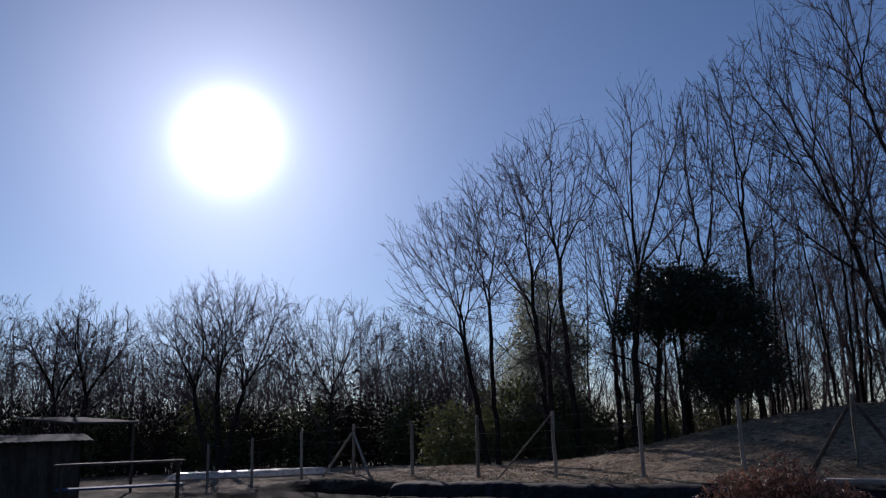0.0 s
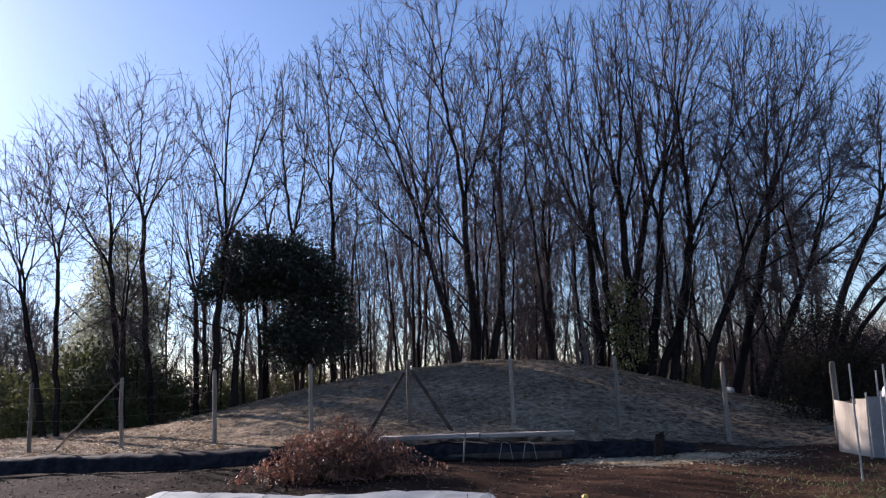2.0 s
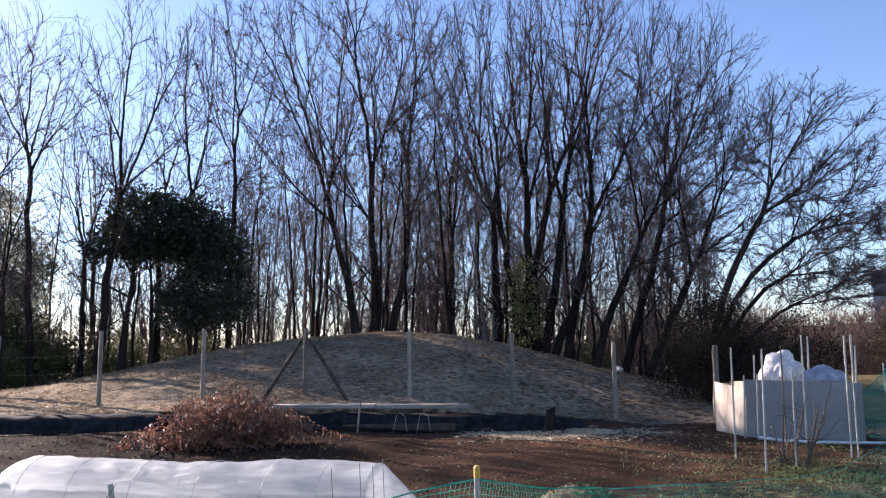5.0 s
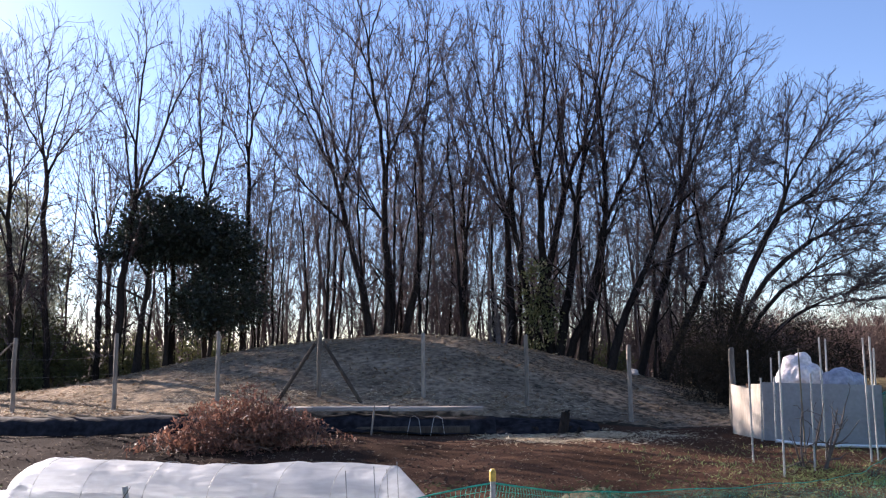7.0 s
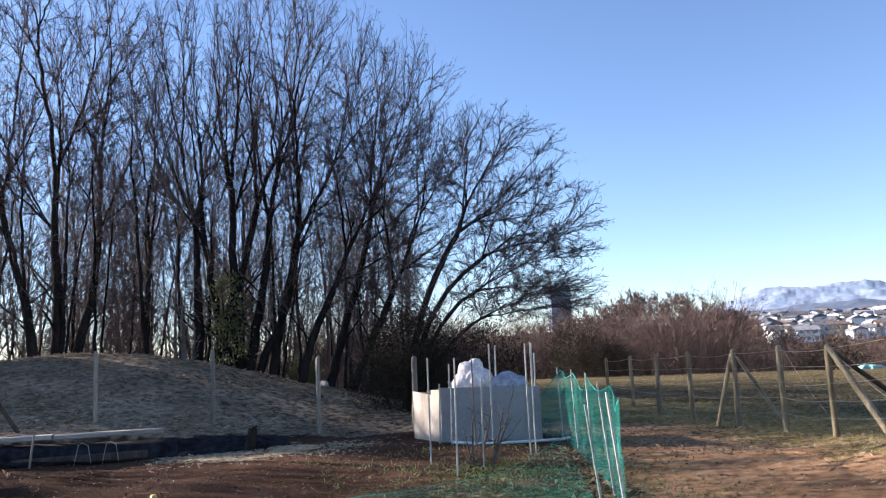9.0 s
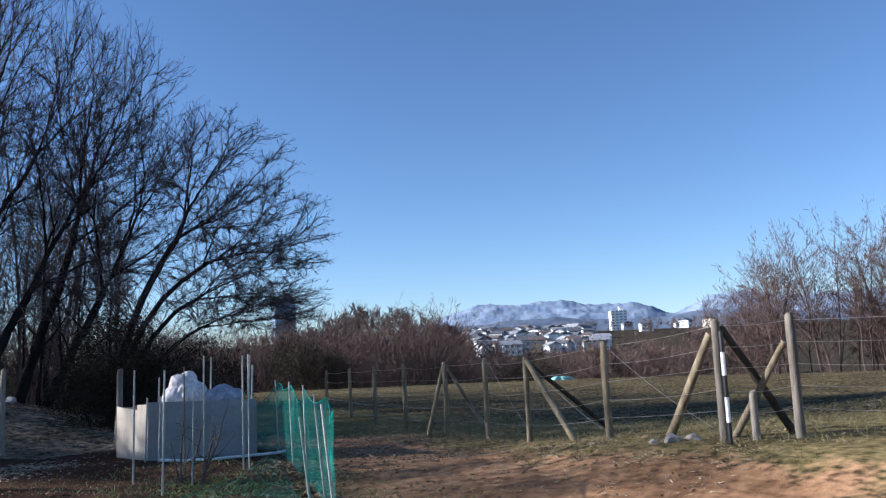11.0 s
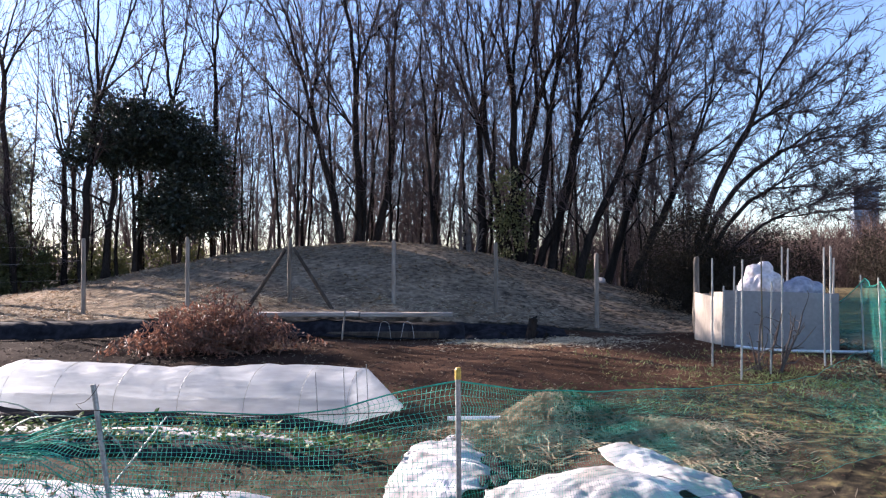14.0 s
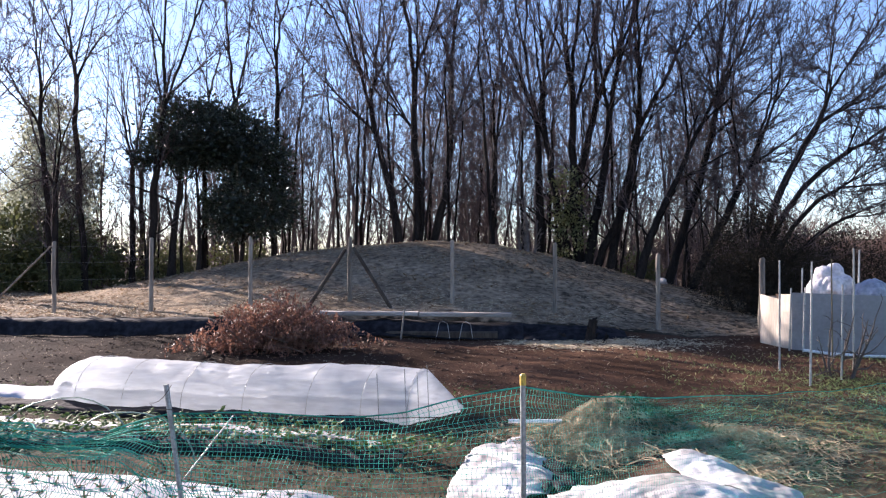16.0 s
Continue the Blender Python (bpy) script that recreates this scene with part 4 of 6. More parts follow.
far_wood(83, field_spots, 2.2 + 5.8 * smooth(54, 65, np.degrees(np.arctan2(field_spots[:, 0], field_spots[:, 1]))), "field_wood", "reddish-brown bare wood at the field's end", MID_WOOD, thin=0.009, sprays=640, spray=0.46, broad=0.065, low=0.3, fall=-0.1)
far_wood(84, polar(rng, 100, -30, 14, 45, 95), 8, "back_wood", "bare woods far behind the mound", MID_WOOD, sprays=260, spray=0.9)
far_wood(87, np.concatenate([polar(rng, 70, 15, 41, 160, 300), polar(rng, 170, 51, 64, 110, 360), polar(rng, 110, 41, 52, 190, 360), polar(rng, 110, 14, 42, 420, 620), polar(rng, 60, 52, 70, 420, 620), polar(rng, 220, 14, 42, 330, 540)]), 6, "slope_wood", "brown woods on the slopes below the town", FAR_WOOD, sprays=90, spray=1.4, broad=0.2, low=0.3, fall=-0.1)


def house(name, w, d, h, roof, wall, cover_, seed):
    rng_ = np.random.default_rng(seed)
    t = thing(name, "two-storey town house with pale walls on the far slope", "house", (0, 0, 0), "town houses")
    part("wall", Shape().box((0, 0, h / 2), (w, d, h)), wall, t)
    e = 0.5
    g = [[(-w / 2 - e, -d / 2 - e, h - 0.1), (w / 2 + e, -d / 2 - e, h - 0.1)], [(-w / 2 - e * (roof < 2), 0, h + roof), (w / 2 + e * (roof < 2), 0, h + roof)], [(-w / 2 - e, d / 2 + e, h - 0.1), (w / 2 + e, d / 2 + e, h - 0.1)]]
    r = Shape().sheet(g)
    r.sheet(np.array(g) - (0, 0, 0.25))
    for s in (-1, 1):
        x = s * w / 2
        r.add([(x, -d / 2, h - 0.1), (x, d / 2, h - 0.1), (x, 0, h + roof - 0.1)], [(0, 1, 2, 2)])
    part("roof", r, cover_, t)
    for floor in (1.0, 3.9):
        for k in range(3):
            x = (k - 1) * w * 0.3 + rng_.uniform(-0.3, 0.3)
            part("window", Shape().box((x, -d / 2 - 0.02, floor + 0.9), (1.7 if k != 1 else 1.1, 0.12, 1.5)), GLASS_FAR, t)
        part("window", Shape().box((-w / 2 - 0.02, 0.4, floor + 0.9), (0.12, 1.5, 1.2)), GLASS_FAR, t)
    return t


kinds = [house("house", 9, 8, 5.8, 2.0, HOUSE_WALLS[0], HOUSE_ROOFS[0], 1), house("house", 8, 7, 6.2, 1.5, HOUSE_WALLS[1], HOUSE_ROOFS[1], 2),
         house("house", 10, 7.5, 5.6, 1.8, HOUSE_WALLS[0], HOUSE_ROOFS[2], 3), house("house", 8.5, 8, 6.4, 1.2, HOUSE_WALLS[3], HOUSE_ROOFS[0], 4), house("house", 8, 8, 6.3, 1.6, HOUSE_WALLS[2], HOUSE_ROOFS[1], 5)]
rng = np.random.default_rng(10)
spots = []
for row, d in enumerate((395, 418, 440, 463, 488, 515, 548)):
    for k in range(10):
        b = 42.3 + (51.5 - 42.3) * (k + rng.uniform(0.15, 0.85)) / 10 + (0.0 if row > 1 else 1.0)
        spots.append((b, d + rng.uniform(-7, 7)))
for d in (520, 560, 600):
    for k in range(2):
        spots.append((53.5 + 3.0 * (k + rng.uniform(0, 1)), d + rng.uniform(-8, 8)))
spots += [(38.9, 300), (40.3, 330), (41.2, 345)]
for k, (b, d) in enumerate(spots):
    x, y = d * math.sin(radians(b)), d * math.cos(radians(b))
    pick = kinds[(0, 1, 2, 0, 3, 2, 0)[k % 7] if k != 17 else 4]
    m = pose(x, y, gz(x, y) - 0.4, 0, 0, -b + rng.choice([-25, 20, 62, -70]) + rng.uniform(-8, 8)) @ Matrix.Scale(float(rng.uniform(0.72, 0.92)), 4)
    if k < 5:
        kinds[k].matrix_basis = pose(x, y, gz(x, y) - 0.4, 0, 0, -b + 20)
    else:
        copy_thing(pick, m)


def tower(name, label, b, d, w, top, wall, floors, columns):
    x, y = d * math.sin(radians(b)), d * math.cos(radians(b))
    z = gz(x, y)
    t = thing(name, label, "building", (x, y, z))
    t.rotation_euler = (0, 0, radians(-b + 12))
    h = top - z
    part("wall", Shape().box((0, 0, h / 2), (w, w * 0.7, h)), wall, t)
    part("roof", Shape().box((w * 0.2, 0, h + 1.4), (w * 0.25, w * 0.3, 2.8)), wall, t)
    for f in range(floors):
        for c in range(columns):
            part("window", Shape().box(((c + 0.5) / columns * w - w / 2, -w * 0.35, (f + 0.6) * h / floors), (w / columns * 0.55, 0.25, h / floors * 0.38)), GLASS_FAR, t)
    return t


tower("apartment_tower", "dark high-rise apartment tower beyond the wood, haze blue in its wall colour", 29.8, 600, 15, 47, TOWER_WALL, 14, 5)
tower("apartment_block", "pale tall apartment block on the far hill", 53.2, 700, 13.5, 33, HOUSE_WALLS[0], 8, 4)


def ridge(name, label, d, b0, b1, height, seed, material, rough, step=0.1):
    """A far range: an uneven crest, with spurs and gullies below it."""
    b = np.radians(np.arange(b0, b1, step))
    a = b * d

    def sharp(v, w, size, k):
        return 1 - 2 * np.abs(lumps(v, w, size, seed + k))
    top = height(np.degrees(b))
    rows_ = []
    for f in np.linspace(0, 1, 40):
        deep = (1 - f) * d * 0.22 + 0 * a
        bumps = 0.0019 * sharp(a, deep, d * 0.075, 1) + 0.0016 * sharp(a + 0.5 * deep, deep, d * 0.031, 2) + 0.0007 * sharp(a - 0.4 * deep, deep, d * 0.012, 3) + 0.0004 * sharp(a, deep, d * 0.005, 4)
        rows_.append(np.stack([(d - deep) * np.sin(b), (d - deep) * np.cos(b), -60 + (top + 60) * f ** 1.15 + rough * d * bumps * f], -1))
    return tagged(part(name, Shape().sheet(np.array(rows_)), material, smooth=True), label, "mountain", kind="structure")


ridge("backdrop_mountains", "snow-dusted mountain range on the horizon, coloured blue for haze", 4400, 33, 100, lambda b: 225 + 35 * np.exp(-((b - 46.8) / 5) ** 2) - 55 * np.exp(-((b - 57.0) / 1.6) ** 2) + 30 * np.exp(-((b - 61) / 2.5) ** 2) - 150 * smooth(44, 34, b), 3, HAZED_MOUNTAIN, 1.2)
ridge("backdrop_foothills", "foothills below the mountains, coloured dark blue for haze", 3000, 38, 110, lambda b: 112 + 8 * np.sin(b * 0.55), 16, HAZED_FOOTHILL, 0.6)


# ---- fences ----
def post(shape, at, top, r, lean=(0, 0), seed=0, sides=9):
    """A round timber post with a chamfered head, a little crooked."""
    z0 = gz(at[0], at[1]) - 0.15
    rng_ = np.random.default_rng(seed)
    h = np.array([0, 0.3, 0.6, 0.93, 0.985, 1.0])
    p = np.stack([at[0] + lean[0] * h + rng_.normal(0, 0.006, 6), at[1] + lean[1] * h, z0 + (top - z0) * h], -1)
    return shape.tubes(p[None], np.array([[1.05, 1.0, 0.97, 0.95, 0.88, 0.6]]) * r, sides, True)


def strut(shape, a, b, r, sides=8):
    a, b = np.array(a, float), np.array(b, float)
    h = np.linspace(0, 1, 4)[:, None]
    return shape.tubes((a + (b - a) * h)[None], np.array([[1, 1, 0.96, 0.8]]) * r, sides, True)


def wire_run(points, sag, seed, r=0.004, k=9):
    """A slack wire from point to point."""
    rng_ = np.random.default_rng(seed)
    line = []
    for a, b in zip(points[:-1], points[1:]):
        t = np.linspace(0, 1, k)[:, None]
        p = np.array(a) + (np.array(b) - np.array(a)) * t
        p[:, 2] -= 4 * (t * (1 - t))[:, 0] * sag * rng_.uniform(0.2, 1.6)
        line.append(p[:-1])
    line.append(np.array(points[-1])[None])
    return Shape().tubes(np.concatenate(line)[None], r, 4)


MOUND_POSTS = [(-20.4, 16.3, 1.30), (-18.45, 16.3, 1.44), (-16.45, 16.3, 1.64), (-14.45, 16.2, 1.74), (-12.45, 16.1, 1.76), (-10.45, 16.0, 1.84), (-8.4, 15.9, 1.87),
               (-6.34, 15.7, 1.94), (-4.32, 15.6, 1.96), (-2.38, 15.6, 1.96), (-0.37, 15.6, 1.90), (1.59, 15.5, 1.85), (3.45, 15.0, 1.64), (5.23, 14.7, 1.57)]
fence = thing("wire_fence", "post and wire fence of weathered round posts along the mound", "fence", (-2.4, 15.6, gz(-2.4, 15.6)))


def placed(ob):
    """Keeps a part where its world coordinates put it, under a parent that stands elsewhere."""
    ob.matrix_parent_inverse = Matrix.Translation(-ob.parent.location)
    return ob


for k, (x, y, top) in enumerate(MOUND_POSTS):
    lean = (0.02 * math.sin(3.1 * k), 0.01)
    placed(part("post", post(Shape(), (x, y), top, 0.043 if k < 13 else 0.055, lean, k), POST_GREY, fence, smooth=True))
for foot, head in (((-3.15, 15.2, gz(-3.15, 15.2) - 0.05), (-2.45, 15.55, 1.72)), ((-1.50, 15.2, gz(-1.5, 15.2) - 0.05), (-2.30, 15.55, 1.75)),
                   ((-15.3, 15.9, gz(-15.3, 15.9)), (-14.5, 16.2, 1.5)), ((-13.4, 15.6, gz(-13.4, 15.6)), (-14.4, 16.15, 1.5)), ((-9.85, 15.9, gz(-9.85, 15.9)), (-8.45, 15.9, 1.78))):
    placed(part("brace", strut(Shape(), foot, head, 0.038 if foot[0] > -9 or foot[0] < -11 else 0.02), POST_GREY if foot[0] < -4 else POST_DARK, fence, smooth=True))
for k, drop_ in enumerate((0.10, 0.42, 0.78)):
    pts = [(x, y - 0.05, top - drop_) for x, y, top in MOUND_POSTS[:8]]
    placed(part("wire", wire_run(pts, 0.03, k, 0.0015), WIRE, fence))

FIELD_POSTS = [(14.2, 21.95, 1.25), (12.84, 18.66, 1.33), (11.8, 16.08, 1.37), (10.9, 13.76, 1.44), (10.92, 12.45, 1.45), (10.75, 11.1, 1.50), (10.5, 9.8, 1.50), (10.13, 7.8, 1.71), (9.67, 5.63, 1.91), (10.1, 4.85, 1.94), (11.0, 2.6, 1.95), (11.6, 0.0, 1.9)]
field_fence = thing("wire_fence", "tan round-post wire fence with diagonal braces round the pasture", "fence", (10.7, 11.1, gz(10.7, 11.1)))
for k, (x, y, top) in enumerate(FIELD_POSTS):
    r = 0.052 if k < 7 else 0.060
    placed(part("post", post(Shape(), (x, y), top, r, (-0.03 if k in (4, 5, 6, 7) else -0.02, 0.0), 30 + k), POST_TAN if k < 8 else POST_GREY, field_fence, smooth=True))


def on_ground(x, y, dz=-0.03):
    return (x, y, gz(x, y) + dz)


for foot, head, r, mat_ in ((on_ground(10.75, 12.85), (10.9, 12.5, 1.36), 0.045, POST_TAN), (on_ground(11.9, 12.3), (10.95, 12.4, 1.3), 0.04, POST_TAN),
                            (on_ground(10.45, 8.75), (10.45, 9.75, 1.44), 0.055, POST_TAN), (on_ground(12.6, 9.6), (10.55, 9.75, 1.36), 0.045, POST_DARK),
                            (on_ground(9.95, 6.65), (9.66, 5.72, 1.74), 0.06, POST_TAN), (on_ground(10.6, 5.15), (9.72, 5.60, 1.82), 0.055, POST_DARK),
                            (on_ground(10.1, 5.75), (10.1, 4.95, 1.6), 0.05, POST_TAN)):
    placed(part("brace", strut(Shape(), foot, head, r), mat_, field_fence, smooth=True))
for k in range(5):
    pts = [(x - 0.05, y, top - 0.08 - 0.27 * k) for x, y, top in FIELD_POSTS]
    placed(part("wire", wire_run(pts, 0.035, 50 + k, 0.0030), WIRE, field_fence))
for a, b in (((10.5, 9.75, 1.40), (10.25, 8.0, 0.35)), ((10.9, 12.4, 1.35), (10.75, 11.2, 0.25)), ((10.13, 7.75, 1.6), (9.75, 5.8, 0.5)), ((10.75, 11.0, 1.4), (10.55, 9.9, 0.3))):
    placed(part("stay_wire", wire_run([a, b], 0.05, 77, 0.0035), WIRE, field_fence))

stake = thing("striped_stake", "black and white banded marker stake beside the fence", "stake", (9.18, 5.27, gz(9.18, 5.27)))
z = -0.1
for k, h in enumerate((0.37, 0.30, 0.26, 0.28, 0.26)):
    part("band", Shape().tubes([[(-0.006 * k, 0, z), (-0.006 * (k + 1), 0, z + h - 0.002)]], 0.026, 10, True), WHITE_PAINT if k % 2 else BLACK_PAINT, stake, smooth=False)
    z += h
tagged(part("short_post", post(Shape(), (9.85, 5.3), 0.99, 0.05, (0, 0), 91), POST_GREY, smooth=True), "short grey stub post standing beside the fence", "post")


def rock(at, size, seed, label):
    rng_ = np.random.default_rng(seed)
    bm = bmesh.new()
    bmesh.ops.create_icosphere(bm, subdivisions=2, radius=0.5)
    for v in bm.verts:
        n = noise.noise(v.co * 2.3 + Vector((seed, 0, 0)))
        v.co = Vector((v.co.x * size[0], v.co.y * size[1], v.co.z * size[2])) * (1 + 0.5 * n)
    me = bpy.data.meshes.new("rock")
    bm.to_mesh(me)
    bm.free()
    me.materials.append(ROCK)
    ob = new("rock", me)
    ob.location = (at[0], at[1], gz(*at) + size[2] * 0.25)
    ob.rotation_euler = (0, 0, rng_.uniform(0, 6))
    return tagged(ob, label, "rock", "rocks by the fence")


for k, (x, y, s) in enumerate(((9.35, 6.2, 0.26), (9.5, 5.98, 0.22), (9.2, 6.38, 0.15))):
    rock((x, y), (s, s * 0.8, s * 0.6), k + 1, "pale rough stone lying by the fence")
rock((4.95, 21.0), (0.30, 0.22, 0.20), 9, "pale stone half buried on the mound's shoulder")

# ---- brush heap ----
rng = np.random.default_rng(21)
PILE = (-3.12, 12.45)
pile = thing("brush_heap", "heap of cut branches with dry brown leaves on the soil", "brush", (*PILE, gz(*PILE)))
pile.scale = (0.86, 1.0, 0.92)
n = 230
a = rng.uniform(0, 2 * np.pi, n)
q = np.stack([1.35 * rng.normal(0, 0.42, n), 0.55 * rng.normal(0, 0.45, n), rng.uniform(0.02, 0.45, n)], 1)
q[:, 2] *= np.exp(-(q[:, 0] / 1.1) ** 2)
way = unit(np.stack([np.cos(a), 0.5 * np.sin(a), rng.uniform(-0.1, 0.75, n)], 1))
pth = run(rng, q, way, rng.uniform(0.4, 1.0, n), 6, 0.16, -0.06)
lim = 0.98 * np.exp(-((pth[..., 0] - 0.3) / 1.1) ** 2 - (pth[..., 1] / 1.2) ** 2) + 0.28 * np.exp(-((pth[..., 0] + 0.9) / 0.7) ** 2) + 0.03
pth[..., 2] = np.clip(pth[..., 2], 0.01, lim)
rad = rng.uniform(0.006, 0.016, n)[:, None] * np.linspace(1, 0.3, 6)
tw, tr_, tl = sprout(rng, pth, rad, np.full(n, 0.6), 5, 0.2, 1.0, 45, 15, 0.4, 3, 0.2, -0.02, 0.6, 0.003)
part("branch_tangle", Shape().tubes(pth, rad, 4).tubes(tw, tr_, 3), TWIG_RED, pile)
m = 7500
hosts = np.concatenate([tw[:, 1], tw[:, 2], pth[:, 4], pth[:, 5], pth[:, 3]])
at = hosts[rng.integers(0, len(hosts), m)] + rng.normal(0, 0.045, (m, 3))
lim = 1.0 * np.exp(-((at[:, 0] - 0.3) / 1.15) ** 2 - (at[:, 1] / 1.2) ** 2) + 0.28 * np.exp(-((at[:, 0] + 0.9) / 0.7) ** 2) + 0.05
at[:, 2] = np.clip(at[:, 2], 0.01, lim)
way = unit(rng.normal(0, 0.6, (m, 3)) + (0, 0, -0.7))
part("dry_leaves", Shape().blades(at, way, unit(np.cross(way, rng.normal(0, 1, (m, 3)))), rng.uniform(0.05, 0.11, m), rng.uniform(0.022, 0.045, m)), LEAF_BROWN, pile, "curled brown leaves")

# ---- along the bank ----
xs = np.linspace(-11.5, 0.9, 200)
prof = [(13.98, 0.0), (14.04, 0.05), (14.08, 0.12), (14.12, 0.19), (14.18, 0.25), (14.28, 0.28), (14.42, 0.30)]
rows_ = []
for k, (y, dz) in enumerate(prof):
    w = 0.02 * lumps(xs, xs * 0 + 0.4 * k, 0.5, 31) + 0.012 * lumps(xs, xs * 0 + k, 0.14, 32)
    base = ground_z(xs, np.full_like(xs, 14.10))
    top = 0.88 + 0.04 * lumps(xs, xs * 0, 1.3, 33) + 0.025 * lumps(xs, xs * 0, 0.3, 35)
    rows_.append(np.stack([xs, y - 0.06 + w + 0.035 * lumps(xs, xs * 0, 1.6, 34), base + dz * top + 0.02 + 0.3 * w], -1))
edging = part("bank_sheet", Shape().sheet(np.array(rows_)), BLACK_FILM, smooth=True)
tagged(edging, "crumpled black plastic sheet holding the soil bank", "plastic sheet")
edging.modifiers.new("thick", "SOLIDIFY").thickness = 0.006
for k, (x0, x1, y, dz) in enumerate(((-2.75, -0.95, 14.28, 0.0), (-0.93, 0.70, 14.30, 0.012))):
    z = gz((x0 + x1) / 2, 14.9) + 0.02 + dz
    tagged(part("plank", Shape().box(((x0 + x1) / 2, y, z), (x1 - x0, 0.26, 0.07), pose(0, 0, 0, 0, 0, -1.0), 0.012), PLANK), "long grey weathered plank along the bank", "plank", "bank planks")
tagged(part("timber", Shape().box((-1.0, 14.02, gz(-1, 14.0) + 0.06), (2.9, 0.14, 0.12), pose(0, 0, 0, 0, 0, -0.5), 0.02), POST_DARK), "dark old timber lying below the planks", "timber")
tagged(part("short_stake", strut(Shape(), on_ground(-1.22, 13.7, -0.1), (-1.15, 13.68, 0.68), 0.016), POST_GREY, smooth=True), "thin grey stake leaning before the planks", "stake")
for k, x in enumerate((-0.5, -0.1)):
    z = gz(x, 13.95)
    loop = np.array([(x - 0.12, 13.93, z), (x - 0.06, 13.95, z + 0.3), (x + 0.0, 13.95, z + 0.33), (x + 0.08, 13.95, z + 0.28), (x + 0.12, 13.93, z + 0.02)])
    tagged(part("wire_hoop", Shape().tubes(loop[None], 0.004, 5), PALE_POLE, smooth=True), "bent pale wire hoop stuck before the planks", "hoop", "wire hoops")
xs = np.linspace(-1, 1, 28)
gx_, gy_ = np.meshgrid(xs, xs, indexing="ij")
hgt = 0.15 * np.clip(1 - gx_ ** 2, 0, 1) ** 0.7 * np.clip(1 - gy_ ** 2, 0, 1) ** 0.7 * (1 + 0.35 * lumps(gx_ * 3, gy_ * 3, 1, 41))
px_, py_ = 1.8 + 0.95 * gx_, 14.25 + 0.32 * gy_
cov = part("covered_mound", Shape().sheet(np.stack([px_, py_, ground_z(px_, py_) + hgt + 0.008], -1)), BLACK_FILM, smooth=True)
tagged(cov, "low earth heap under a dark plastic cover", "covered heap")
st = bare_tree("stump", 79, [(0.15, 0, 0.72, 0.15, 0, 0), (-0.9, 0.1, 0.6, 0.07, 0, 0), (1.2, -0.2, 0.6, 0.06, 0, 0)], SLIM[:1], (1.95, 13.9), "broken old root stump on the soil's edge", BARK, TWIG, trunk_k=6, tip=0.7)

# ---- row tunnel and beds ----
AX, AY = np.array([0.982, -0.189]), np.array([0.189, 0.982])


def bed_point(s, w):
    """s metres along the beds, w across them, from the tunnel's near right corner."""
    return np.array([-0.5, 8.15]) + AX * s + AY * w


tun = thing("row_tunnel", "white fleece row tunnel over hoops with gathered ends", "row cover", (*bed_point(-2, 0), 0.02))
s = np.concatenate([np.linspace(-4.18, -3.78, 12), np.linspace(-3.72, 0.0, 150), np.linspace(0.04, 0.34, 10)])
th = np.linspace(0, np.pi, 61)
hoops_at = np.array([-3.66, -3.1, -2.42, -1.74, -1.06, -0.5, -0.03])
grid = []
for v in s:
    near = np.min(np.abs(hoops_at - v))
    size = 1.0 - 0.022 * min(near / 0.32, 1) ** 1.3
    tip = 0.0
    if v < -3.76:
        size *= max(0.0, 1 - ((-3.76 - v) / 0.44) ** 2) ** 0.5
    if v > 0:
        tip = v / 0.34
        size *= 1 - 0.86 * tip
    wob = 1.03 + 0.025 * lumps(th * 2.2, v * 3 + th * 0, 1.0, 51) + 0.032 * np.abs(lumps(th * 5 + 0.6 * v, v * 2.2 + th * 0, 1.0, 52)) + 0.022 * np.abs(lumps(th * 11 - 0.8 * v, v * 5 + th * 0, 1.0, 53)) - 0.016
    across, up_ = -0.50 * np.cos(th) * size * wob, 0.428 * np.sin(th) ** 0.8 * size * wob
    p = bed_point(v, 0)[None] + np.outer(across + 0.28 * tip, AY)
    grid.append(np.concatenate([p, (np.maximum(up_, 0.004) + ground_z(p[:, 0], p[:, 1]) + 0.01)[:, None]], 1))
cover_ = placed(part("fleece", Shape().sheet(np.array(grid)), FLEECE, tun, "translucent white fleece with creases", smooth=True))
for h in hoops_at:
    t = np.linspace(0, np.pi, 17)
    p = bed_point(h, 0)[None] + np.outer(-0.528 * np.cos(t), AY)
    placed(part("hoop", Shape().tubes(np.concatenate([p, (0.466 * np.sin(t) ** 0.8 + ground_z(p[:, 0], p[:, 1]) + 0.0)[:, None]], 1)[None], 0.003, 6), PALE_POLE, tun, smooth=True))
for k, (ds, w) in enumerate(((-0.3, -0.52), (-0.02, -0.54), (0.08, -0.45), (0.14, -0.3))):
    b = bed_point(ds, w)
    placed(part("stake", strut(Shape(), on_ground(*b, -0.1), (b[0] - 0.03, b[1], 0.50 + 0.05 * (k % 2) + gz(*b)), 0.005, 6), METAL, tun, smooth=True))


